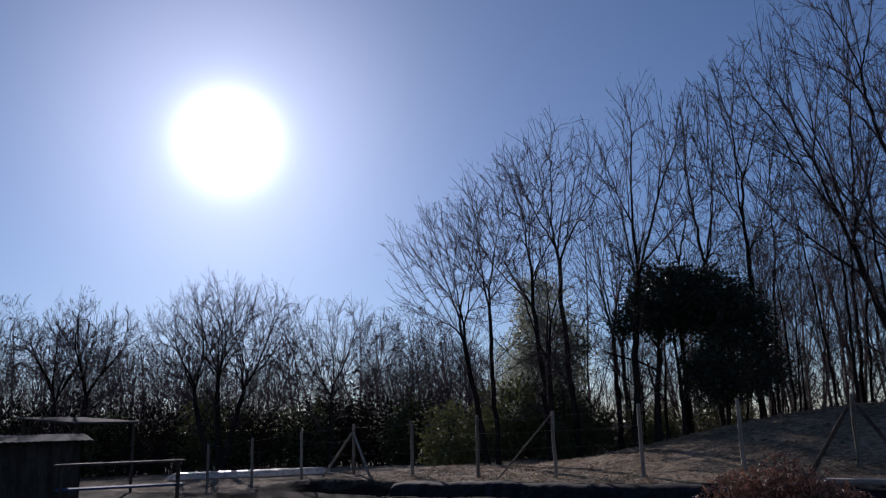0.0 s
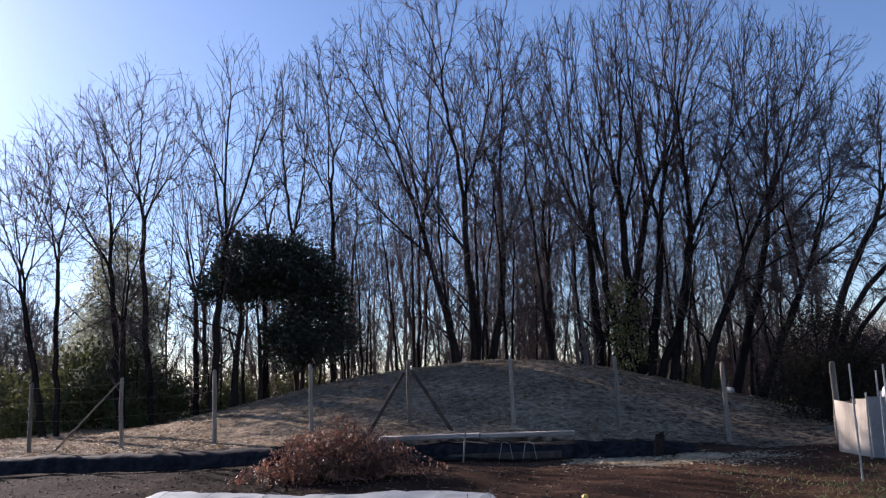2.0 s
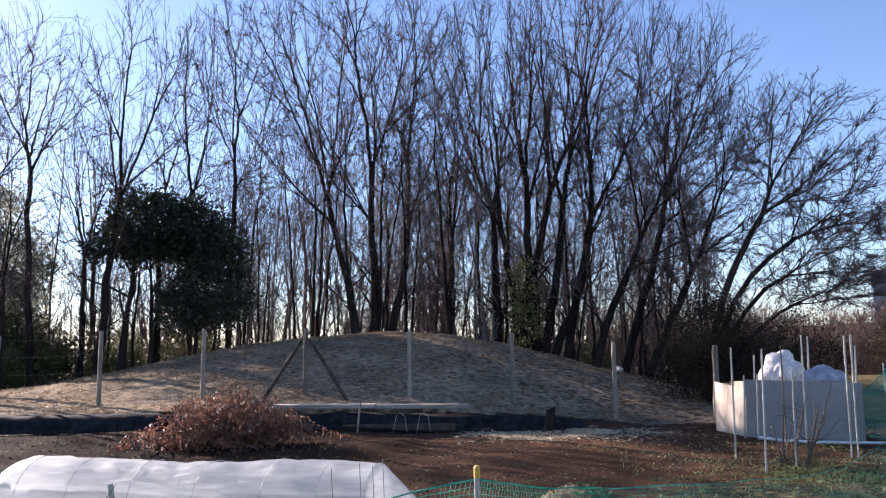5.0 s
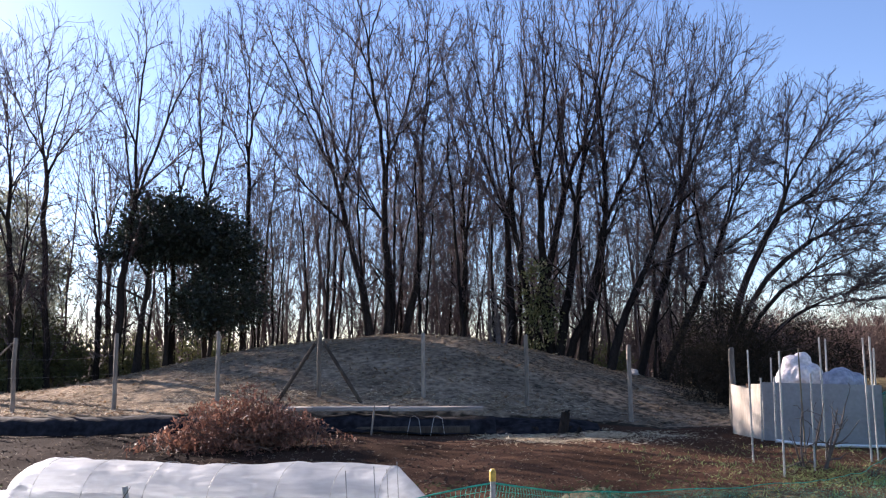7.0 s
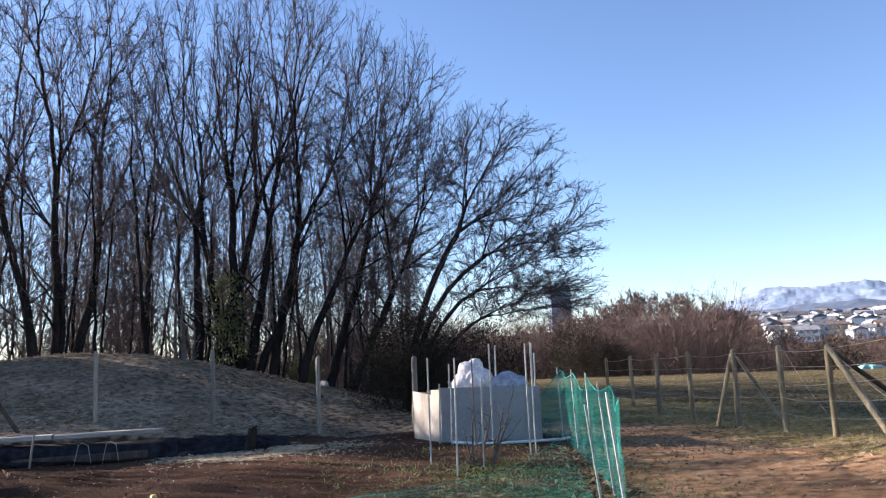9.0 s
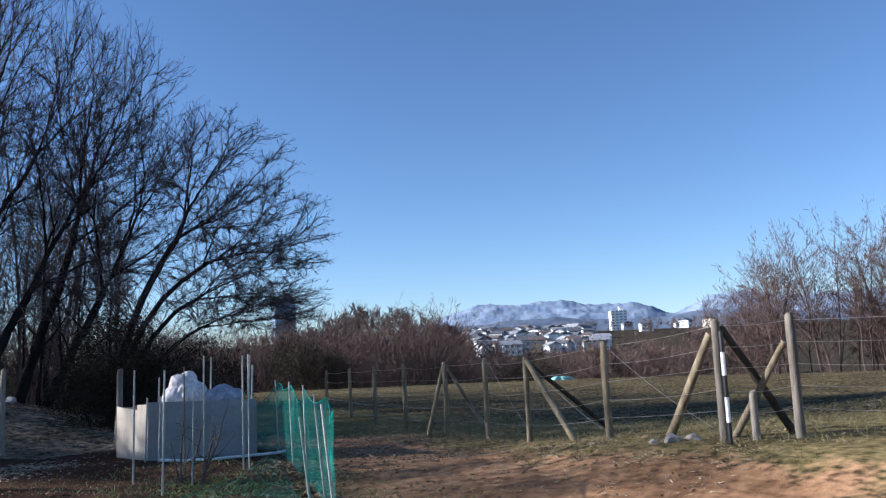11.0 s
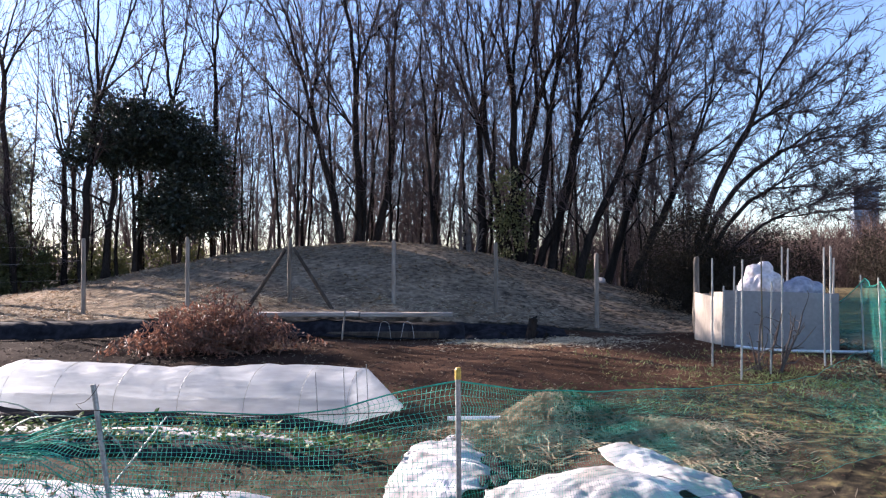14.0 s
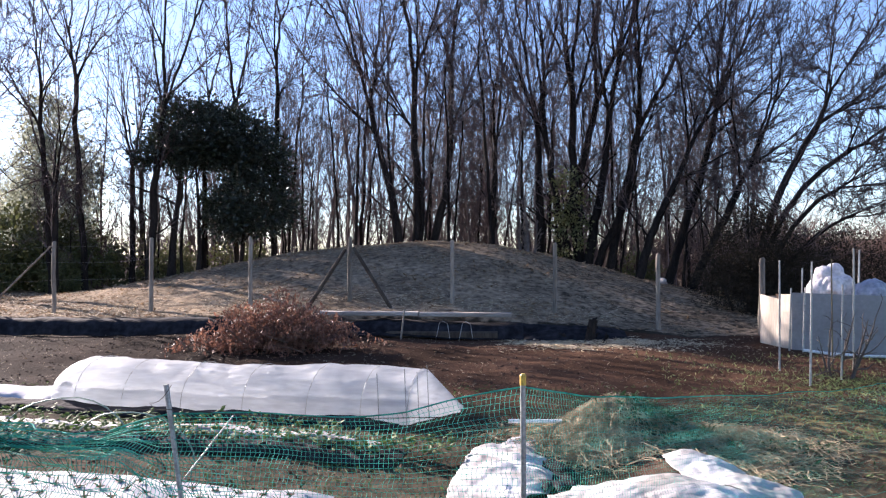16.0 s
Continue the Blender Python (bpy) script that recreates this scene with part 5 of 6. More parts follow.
def film_bed(name, label, s0, s1, w0, w1, h, material, seed, category="mulch film"):
    """A raised bed under film: rounded shoulders, creases, edges tucked in."""
    a, b = np.linspace(0, 1, int((s1 - s0) / 0.07) + 2), np.linspace(0, 1, 17)
    A, B = np.meshgrid(a, b, indexing="ij")
    P = np.array([-0.5, 8.15]) + (s0 + (s1 - s0) * A)[..., None] * AX + (w0 + (w1 - w0) * B)[..., None] * AY
    lift = h * np.clip(np.minimum(np.minimum(B, 1 - B) * 6, np.minimum(A, 1 - A) * 12), 0, 1) ** 0.6
    z = ground_z(P[..., 0], P[..., 1]) + lift + 0.012 + 0.012 * lumps(P[..., 0], P[..., 1], 0.22, seed) + 0.006 * lumps(P[..., 0] * 3, P[..., 1], 0.2, seed + 1)
    return tagged(part(name, Shape().sheet(np.concatenate([P, z[..., None]], -1)), material, smooth=True), label, category)


film_bed("mulch_film", "black plastic film on the bed below the tunnel", -5.6, -0.1, -0.78, -0.46, 0.05, BLACK_FILM, 61)
film_bed("white_cover", "low white sheet covering the next bed", -7.5, -4.02, -0.36, 0.24, 0.05, WHITE_FILM, 62)
film_bed("mulch_film", "pale worn film strip between strawberry plants", -6.0, 0.0, -1.62, -1.36, 0.075, DUSTY_FILM, 63)
film_bed("mulch_film", "dusty dark film over the strawberry bed", -6.0, 0.3, -2.15, -1.62, 0.07, BLACK_FILM, 64)
film_bed("mulch_film", "white mulch film with planting holes in rows", -4.6, 0.12, -4.1, -2.86, 0.07, WHITE_FILM, 65)


def rosette(rng_, count, reach, size, rise):
    """Leaves in a low tuft on short stalks."""
    a = rng_.uniform(0, 2 * np.pi, count)
    r = reach * rng_.uniform(0.15, 1.0, count)
    at_ = np.stack([r * np.cos(a), r * np.sin(a), rise * rng_.uniform(0.3, 1.0, count)], 1)
    way_ = unit(np.stack([np.cos(a), np.sin(a), rng_.uniform(-0.3, 0.5, count)], 1))
    return Shape().blades(at_, way_, unit(np.cross(way_, (0, 0, 1.0)) + rng_.normal(0, 0.3, (count, 3))), size * rng_.uniform(0.7, 1.2, count), size * 0.7)


rng = np.random.default_rng(31)
berries = []
for k in range(3):
    berries.append(rosette(rng, 34, 0.12, 0.065, 0.12).mesh("strawberry_plant", LEAF_GREEN))
count = 0
for w, s0, s1, step in ((-1.25, -5.6, -0.2, 0.36), (-1.78, -3.8, 0.6, 0.24), (-1.92, -3.5, 0.7, 0.27)):
    for v in np.arange(s0, s1, step):
        b = bed_point(v + rng.uniform(-0.06, 0.06), w + rng.uniform(-0.05, 0.05))
        ob = new("strawberry_plant", berries[count % 3])
        ob.location, ob.rotation_euler = (b[0], b[1], gz(*b) + 0.05), (0, 0, rng.uniform(0, 6))
        ob.scale = (1, 1, 1)
        tagged(ob, "small green strawberry plant in the film bed", "plant", "strawberry plants")
        count += 1
onions = []
for k in range(4):
    n = 4
    a = rng.uniform(0, 6.28, n)
    p = run(rng, np.zeros((n, 3)), np.stack([0.7 * np.cos(a), 0.7 * np.sin(a), np.ones(n)], 1), rng.uniform(0.06, 0.13, n), 4, 0.15, -0.10)
    sh = Shape().tubes(p, np.array([0.003, 0.003, 0.0022, 0.001])[None], 4)
    ring = np.stack([0.028 * np.cos(np.arange(8) * 0.785), 0.028 * np.sin(np.arange(8) * 0.785), np.full(8, 0.004)], 1)
    onions.append((sh.mesh("onion_seedling", LEAF_GREEN), Shape().add(np.concatenate([ring, [[0, 0, 0.002]]]), [(i, (i + 1) % 8, 8, 8) for i in range(8)]).mesh("planting_hole", CLOD)))
for i in range(7):
    for v in np.arange(-4.1, 0.0, 0.175):
        if rng.uniform() < 0.06:
            continue
        b = bed_point(v + rng.uniform(-0.02, 0.02), -3.98 + 0.165 * i + rng.uniform(-0.015, 0.015))
        ob = new("onion_seedling", onions[count % 4][0])
        ob.location, ob.rotation_euler = (b[0], b[1], gz(*b) + 0.078), (0, 0, rng.uniform(0, 6))
        hole = new("planting_hole", onions[count % 4][1])
        hole.parent, hole.location = ob, (0, 0, 0.012)
        tagged(ob, "thin green onion seedling in a hole of the white film", "seedling", "onion seedlings")
        count += 1
for k, (s0, s1, w, h) in enumerate(((-3.2, -1.9, -2.1, 0.42), (-2.3, -1.2, -2.25, 0.36), (-4.3, -3.2, -1.9, 0.4))):
    t = np.linspace(0, np.pi, 15)
    p = np.stack([bed_point(s0 + (s1 - s0) * (0.5 - 0.5 * math.cos(v)), w - 0.1 * k) for v in t])
    tagged(part("garden_hoop", Shape().tubes(np.concatenate([p, (h * np.sin(t) + ground_z(p[:, 0], p[:, 1]))[:, None]], 1)[None], 0.006, 6), GREEN_POLE, smooth=True),
           "bent pale green garden hoop over the bed", "hoop", "garden hoops")
tagged(part("tied_stick", strut(Shape(), on_ground(*bed_point(-1.1, -2.75), -0.05), (*(bed_point(-0.85, -2.4)), 0.42), 0.007, 7), PALE_POLE, smooth=True), "pale leaning stick tied with twine", "stick")

# ---- low green net ----
HEAP = (1.45, 6.75)


def heap_z(x, y):
    return (0.41 * np.exp(-((x - 1.22) / 0.52) ** 2 - ((y - 6.85) / 0.48) ** 2) + 0.09 * np.exp(-((x - 2.2) / 0.55) ** 2 - ((y - 6.7) / 0.5) ** 2)
            + 0.07 * np.exp(-((x - 0.25) / 0.30) ** 2 - ((y - 5.9) / 0.8) ** 2) + 0.19 * np.exp(-((x - 1.25) / 0.6) ** 2 - ((y - 5.0) / 0.42) ** 2)
            + 0.15 * np.exp(-((x - 1.6) / 0.33) ** 2 - ((y - 5.9) / 0.35) ** 2))


LINE = [(-6.4, 5.5, 0.63, 0.10), (-4.6, 5.05, 0.63, 0.10), (-2.7, 4.5, 0.63, 0.10), (-2.05, 4.35, 0.63, 0.10), (-1.60, 4.22, 0.76, 0.14), (-0.9, 4.1, 0.79, 0.12), (-0.35, 3.98, 0.84, 0.10), (0.22, 3.85, 0.97, 0.08),
        (0.64, 4.38, 0.84, 0.08), (1.1, 4.95, 0.73, 0.07), (1.63, 5.61, 0.64, 0.06), (2.75, 7.0, 0.45, 0.05), (3.9, 8.45, 0.22, 0.04), (4.99, 9.8, 0.10, 0.03), (7.0, 12.3, 0.09, 0.03)]
netting = thing("net_fence", "low green garden net sagging between stakes", "net fence", (0.22, 3.85, gz(0.22, 3.85)))
L = np.array(LINE)
seg = np.concatenate([[0], np.cumsum(np.hypot(np.diff(L[:, 0]), np.diff(L[:, 1])))])
cell = 0.025
d = np.arange(0, seg[-1], cell)
path_ = np.stack([np.interp(d, seg, L[:, i]) for i in range(4)], -1)
ROWS = 30
f = np.linspace(1, 0, ROWS)
loose = smooth(seg[4], seg[3], d)                          # the slack, bunched stretch
TOE = np.array([(seg[7], 0.22, 3.85), (seg[8], 0.6, 4.12), (seg[9], 1.15, 4.45), (seg[10], 1.8, 4.85), (seg[11], 2.9, 5.55), (seg[12], 3.7, 6.1), (seg[13], 3.95, 6.3), (seg[14], 4.1, 6.4)])
spread_out = smooth(seg[7], seg[8], d)                     # past the tall stake its foot is drawn out over the ground
G = np.zeros((len(d), ROWS, 3))
for j in range(ROWS):
    wave = 0.03 * lumps(d, d * 0 + j * 0.25, 0.5, 71) + 0.008 * lumps(d, d * 0 + j, 0.1, 72) + loose * (0.05 * lumps(d, d * 0 + j * 0.8, 0.3, 73) + 0.03 * lumps(d, d * 0 + j * 1.7, 0.12, 78))
    slip = 0.012 * lumps(d * 0 + j * 0.3, d, 0.4, 74)
    toe = np.stack([np.interp(d, TOE[:, 0], TOE[:, 1]), np.interp(d, TOE[:, 0], TOE[:, 2])], -1) - path_[:, :2]
    toe *= ((1 - f[j]) * spread_out)[:, None]
    G[:, j, 0], G[:, j, 1] = path_[:, 0] + toe[:, 0] + slip + wave * 0.4, path_[:, 1] + toe[:, 1] + wave
    base = ground_z(G[:, j, 0], G[:, j, 1]) + heap_z(G[:, j, 0], G[:, j, 1]) + 0.05 * spread_out
    hi, lo = path_[:, 2] + 0.02 * lumps(d, d * 0, 0.6, 75) + loose * 0.03 * lumps(d, d * 0, 0.5, 76), path_[:, 3]
    slack = 1 - 0.013 * j if j < 20 else 0.74 * (1 - (j - 19) / (ROWS - 19))
    G[:, j, 2] = np.maximum(base + 0.01, lo + (hi - lo) * (f[j] + (slack - f[j]) * loose) + loose * 0.012 * lumps(d, d * 0 + j * 0.5, 0.3, 77))
thick = 0.00075 + 0.0004 * smooth(seg[8], seg[6], d) + 0.0010 * smooth(seg[5], seg[4], d) - 0.0006 * smooth(seg[8], seg[11], d)
strands = Shape().tubes(G.transpose(1, 0, 2), thick[None], 3).tubes(G, thick[:, None], 3)
placed(part("net", strands, GREEN_NET, netting, "square-mesh green plastic net"))
placed(part("top_cord", Shape().tubes(G[:, 0][None] + (0, 0, 0.004), 0.0035, 5).tubes(G[:, -1][None], 0.0012, 5), GREEN_NET, netting))
placed(part("stake", Shape().box((-1.56, 4.20, 0.41), (1.05, 0.024, 0.024), pose(0, 0, 0, 0, -98.0, 0), 0.005), METAL, netting, "rusty angle-iron stake"))
tall = placed(part("stake", Shape().tubes([[(0.235, 3.83, -0.1), (0.225, 3.83, 0.5), (0.222, 3.83, 1.02)]], 0.0135, 10, True), METAL, netting, "grey-green tube stake", smooth=True))
cap = part("cap", Shape().tubes([[(0.222, 3.83, 1.0), (0.222, 3.83, 1.045), (0.222, 3.83, 1.055)]], np.array([[0.0160, 0.0160, 0.010]]), 10, True), YELLOW, tall, "yellow plastic cap")
for x, y, top in ((-4.6, 5.05, 0.75),):
    placed(part("stake", strut(Shape(), on_ground(x, y, -0.1), (x, y, top), 0.011), GREEN_POLE, netting, smooth=True))
placed(part("wire", wire_run([(-5.5, 5.3, 0.55), (-1.63, 4.19, 0.80), (0.22, 3.85, 0.86)], 0.06, 3, 0.0022, 14), POST_DARK, netting))
placed(part("wire", wire_run([(-1.60, 4.19, 0.93), (-1.70, 4.15, 0.84), (-1.63, 4.18, 0.80)], 0.02, 4, 0.002, 6), POST_DARK, netting))

# ---- hay heap with white sheets ----
heap = thing("hay_heap", "heap of dry hay and weeds over dark soil", "heap", (*HEAP, 0.0))
hx, hy = np.meshgrid(np.linspace(-0.35, 3.2, 90), np.linspace(4.9, 7.9, 76), indexing="ij")
hz = ground_z(hx, hy) - 0.03 + heap_z(hx, hy) + 0.02 * lumps(hx, hy, 0.15, 81)
placed(part("core", Shape().sheet(np.stack([hx, hy, hz], -1)), CLOD, heap, "dark crumbly soil", smooth=True))
rng = np.random.default_rng(41)


def strewn(rng_, x, y, z, length, width, lift, lie=0.35):
    """Stalks lying about."""
    n_ = len(x)
    a_ = rng_.uniform(0, 2 * np.pi, n_)
    way_ = unit(np.stack([np.cos(a_), np.sin(a_), rng_.normal(lie * 0.3, lie, n_)], 1))
    return Shape().blades(np.stack([x, y, z + lift * rng_.uniform(0, 1, n_)], 1), way_, unit(np.cross(way_, (0, 0, 1.0)) + rng_.normal(0, 0.5, (n_, 3))), length * rng_.uniform(0.5, 1.4, n_), width * rng_.uniform(0.6, 1.4, n_))


def tufts(count, spots, spread_):
    """Points in tufts round spots (x, y, spread x, spread y, share)."""
    w_ = np.array([s_[4] for s_ in spots])
    c_ = rng.choice(len(spots), 160, p=w_ / w_.sum())
    q_ = np.array([(spots[k_][0] + rng.normal(0, spots[k_][2]), spots[k_][1] + rng.normal(0, spots[k_][3])) for k_ in c_])
    i_ = rng.integers(0, 160, count)
    return q_[i_, 0] + rng.normal(0, spread_, count), q_[i_, 1] + rng.normal(0, spread_, count)


def tangle(x, y, length, lift, r):
    """Long curled stalks lying over the heap."""
    a_ = rng.uniform(0, 2 * np.pi, len(x))
    p_ = run(rng, np.stack([x, y, 0 * x], 1), np.stack([np.cos(a_), np.sin(a_), 0 * a_], 1), length * rng.uniform(0.5, 1.3, len(x)), 6, 0.32, 0.0)
    p_[..., 2] = ground_z(p_[..., 0], p_[..., 1]) + heap_z(p_[..., 0], p_[..., 1]) + (lift * rng.uniform(-0.3, 1, len(x)))[:, None] + rng.normal(0, 0.012, p_.shape[:2])
    return Shape().tubes(p_, r * rng.uniform(0.7, 1.4, len(x))[:, None], 3)


SPOTS = [(0.82, 6.75, 0.20, 0.24, 1.0), (2.25, 6.75, 0.34, 0.28, 0.8), (1.1, 6.42, 0.26, 0.12, 0.5), (0.5, 7.2, 0.3, 0.2, 0.2), (1.45, 7.1, 0.3, 0.12, 0.3), (2.2, 6.1, 0.2, 0.3, 0.25)]
x, y = tufts(5200, SPOTS, 0.08)
placed(part("hay", tangle(x, y, 0.34, 0.05, 0.0021), HEAP_HAY, heap, "tangled dry hay"))
x, y = tufts(3500, SPOTS, 0.10)
placed(part("chaff", strewn(rng, x, y, ground_z(x, y) + heap_z(x, y) - 0.01, 0.09, 0.010, 0.03, 0.12), LITTER, heap, "short brown chaff"))
x, y = tufts(2400, [(1.42, 6.9, 0.14, 0.16, 1.0), (1.75, 6.75, 0.15, 0.2, 0.4), (2.6, 6.5, 0.2, 0.3, 0.15)], 0.05)
placed(part("weed_patch", strewn(rng, x, y, ground_z(x, y) + heap_z(x, y) - 0.01, 0.07, 0.022, 0.05, 0.5), WEED, heap, "dark green weeds"))


def drape(name, label, edge_, seed, material, lift=0.014, rag=0.18):
    """A thrown sheet over the heap inside a rough outline (centre, radii, turn)."""
    cx, cy, rx, ry, turn = edge_
    a_, r_ = np.meshgrid(np.linspace(0, 2 * np.pi, 121), np.linspace(0, 1, 40), indexing="ij")
    ragged = 1 + rag * lumps(3 * np.cos(a_), 3 * np.sin(a_), 1, seed) + 0.03 * lumps(9 * np.cos(a_), 9 * np.sin(a_), 1, seed + 1)
    u_, v_ = rx * r_ * ragged * np.cos(a_), ry * r_ * ragged * np.sin(a_)
    c_, s_ = math.cos(turn), math.sin(turn)
    x_, y_ = cx + u_ * c_ - v_ * s_, cy + u_ * s_ + v_ * c_
    fold = 0.03 * np.abs(lumps(x_ * 1.0 + 0.5 * y_, y_, 0.3, seed + 2)) + 0.028 * np.abs(lumps(x_ + 1.5 * y_, 0.4 * (y_ - x_), 0.16, seed + 3)) + 0.006 * lumps(x_, y_, 0.05, seed + 4)
    z_ = ground_z(x_, y_) + heap_z(x_, y_) + lift * (1 - r_ ** 4) + np.maximum(fold, -0.015) - 0.01 * r_ ** 6
    ob_ = part(name, Shape().sheet(np.stack([x_, y_, z_], -1)), material, smooth=True)
    ob_.modifiers.new("thick", "SOLIDIFY").thickness = 0.004
    return tagged(ob_, label, "sheet")


drape("white_sheet", "crumpled white sheet weathered brown at the folds", (0.18, 5.72, 0.36, 1.06, -0.16), 91, SHEET, 0.03)
drape("white_sheet", "crumpled white sheet spread over the heap's foot", (1.02, 4.92, 0.68, 0.48, -0.05), 95, SHEET)
drape("white_sheet", "bluish white sheet pulled over the hay", (1.76, 5.50, 0.29, 0.62, 0.42), 99, SHEET, 0.03, 0.09)
drape("dark_sheet", "dark crumpled plastic sheet beside the stake", (0.56, 5.75, 0.17, 0.50, -0.1), 103, BLACK_FILM)
tagged(part("pipe", Shape().tubes([[(0.30, 6.9, 0.20 + gz(0.3, 6.9)), (0.75, 6.85, 0.21 + gz(0.3, 6.9))]], 0.018, 9, True), PVC, smooth=True), "short white pipe lying on the heap", "pipe")

# ---- compost bin ----
binn = thing("compost_bin", "compost bin of grey and plywood panels tied to stakes", "bin", (5.9, 12.9, gz(5.9, 12.9)))


def board(shape, a, b, top_a, top_b, thick=0.012):
    """An upright panel from a to b."""
    a, b = np.array(a, float), np.array(b, float)
    way_ = (b - a) / np.linalg.norm(b - a)
    nrm = np.array([way_[1], -way_[0]]) * thick
    za, zb = gz(*a) + 0.01, gz(*b) + 0.01
    c = []
    for o in (0, 1):
        c += [(a[0] - nrm[0] * o, a[1] - nrm[1] * o, za), (b[0] - nrm[0] * o, b[1] - nrm[1] * o, zb), (b[0] - nrm[0] * o, b[1] - nrm[1] * o, top_b), (a[0] - nrm[0] * o, a[1] - nrm[1] * o, top_a)]
    return shape.add(c, [(0, 1, 2, 3), (7, 6, 5, 4), (0, 4, 5, 1), (1, 5, 6, 2), (2, 6, 7, 3), (3, 7, 4, 0)])


placed(part("panel", board(Shape(), (5.04, 12.86), (6.66, 12.36), 1.03, 0.99), PANEL_GREY, binn, "grey coated panel"))
placed(part("panel", board(Shape(), (4.98, 13.15), (5.07, 12.89), 0.99, 1.0), PANEL_WOOD, binn, "plywood panel"))
placed(part("panel", board(Shape(), (4.86, 13.72), (5.00, 13.12), 0.96, 0.90), PANEL_WOOD, binn, "plywood panel"))
placed(part("panel", board(Shape(), (6.68, 12.38), (7.15, 13.6), 0.99, 0.95), PANEL_GREY, binn, "grey coated panel"))
placed(part("panel", board(Shape(), (7.15, 13.65), (4.9, 13.85), 0.93, 0.93), PANEL_WOOD, binn, "plywood panel"))
for x, y, top in ((4.97, 12.78, 1.10), (5.12, 12.62, 1.12), (6.82, 12.95, 1.72), (6.28, 13.32, 1.71), (6.95, 13.1, 1.55), (5.6, 13.9, 1.4)):
    placed(part("stake", strut(Shape(), on_ground(x, y, -0.1), (x + 0.03, y, top), 0.017), PALE_POLE, binn, smooth=True))


def sack(name, label, at, lobes, material, seed):
    """A slumped bag: one skin drawn over its bulges, creased."""
    bm = bmesh.new()
    t = thing(name, label, "sack", at)
    bmesh.ops.create_icosphere(bm, subdivisions=5, radius=1.0)
    mid = Vector((0, 0, 0.18))
    for v in bm.verts:
        way_ = v.co.normalized()
        far = 0.02
        for x_, y_, z_, r_, h_ in lobes:
            c = Vector((x_, y_, z_)) - mid
            r = (r_ + h_) / 2
            b_ = way_.dot(c)
            under = b_ * b_ - c.length_squared + r * r
            far = max(far, b_ + math.sqrt(under) if under > 0 else 0.0)
        fold = noise.noise(way_ * 2.0 + Vector((seed, 0, 0))) * 0.10 - abs(noise.noise(Vector((way_.x * 4.5, way_.y * 4.5, way_.z * 2.0)) + Vector((0, seed, 0)))) * 0.16 - abs(noise.noise(way_ * 8.0 + Vector((seed, 2, 0)))) * 0.07
        p = mid + way_ * far * (1.03 + fold)
        v.co = Vector((p.x, p.y, max(p.z, 0.0)))
    for _ in range(1):
        bmesh.ops.smooth_vert(bm, verts=bm.verts, factor=0.5, use_axis_x=True, use_axis_y=True, use_axis_z=True)
    me = bpy.data.meshes.new(name)
    bm.to_mesh(me)
    bm.free()
    me.materials.append(material)
    me.polygons.foreach_set("use_smooth", np.ones(len(me.polygons), bool))
    ob = new("bag", me)
    ob.parent = t
    return t


placed_fill = tagged(part("bin_fill", board(Shape(), (5.1, 13.4), (7.0, 13.1), 0.96, 0.96, 0.5), CLOD), "dark compost heaped inside the bin", "compost")
sack("bulk_sack", "full white woven sack slumped on the compost", (5.75, 13.12, 0.90), [(-0.17, 0, 0.16, 0.22, 0.22), (-0.10, 0, 0.40, 0.17, 0.17), (0.08, 0.04, 0.44, 0.15, 0.15), (0.16, 0, 0.22, 0.22, 0.22), (0.30, -0.04, 0.10, 0.14, 0.14), (-0.02, -0.1, 0.2, 0.22, 0.22)], SACK_WHITE, 3)
sack("bulk_sack", "bluish plastic sack lying on the compost", (6.34, 12.92, 0.92), [(0, 0, 0.10, 0.30, 0.17), (0.22, 0, 0.10, 0.16, 0.14), (-0.16, 0, 0.10, 0.18, 0.17)], SACK_BLUE, 8)
run_ = [(5.12, 12.60), (5.44, 12.40), (5.9, 12.27), (6.4, 12.18), (7.0, 12.3), (7.22, 12.42)]
tagged(part("pipe", Shape().tubes([[(*p, gz(*p) + 0.03) for p in run_]], 0.024, 9, True), PVC, smooth=True), "bent white plastic pipe lying before the bin", "pipe")
for k, (x, y, top, r) in enumerate(((4.13, 10.96, 1.55, 0.014), (4.10, 9.91, 1.54, 0.014), (4.81, 10.91, 1.57, 0.012), (4.96, 10.63, 1.71, 0.014), (4.66, 10.33, 1.25, 0.013), (5.70, 10.94, 1.70, 0.014), (5.82, 11.0, 1.72, 0.011))):
    tagged(part("garden_stake", strut(Shape(), on_ground(x, y, -0.1), (x + 0.02 * math.sin(k * 2.0), y, top), r, 8), PALE_POLE if k != 2 else POST_TAN, smooth=True), "tall thin pale garden stake pushed into the ground", "stake", "garden stakes")
bare_tree("sapling", 85, [(0.25, 0, 1.15, 0.042, 0, 0), (0.55, 0, 1.35, 0.040, 0.03, 0), (-0.2, 0, 1.2, 0.036, -0.05, 0), (0.05, 0, 1.25, 0.036, 0.0, 0.05), (-0.05, 0, 0.9, 0.03, -0.1, 0)],
          [(6, 0.3, 0.95, 48, 14, 0.36, 5, 0.3, 0.06, 0.65, 0.007)], (4.72, 10.45), "young bare fruit sapling tied among stakes", SAPLING, SAPLING)

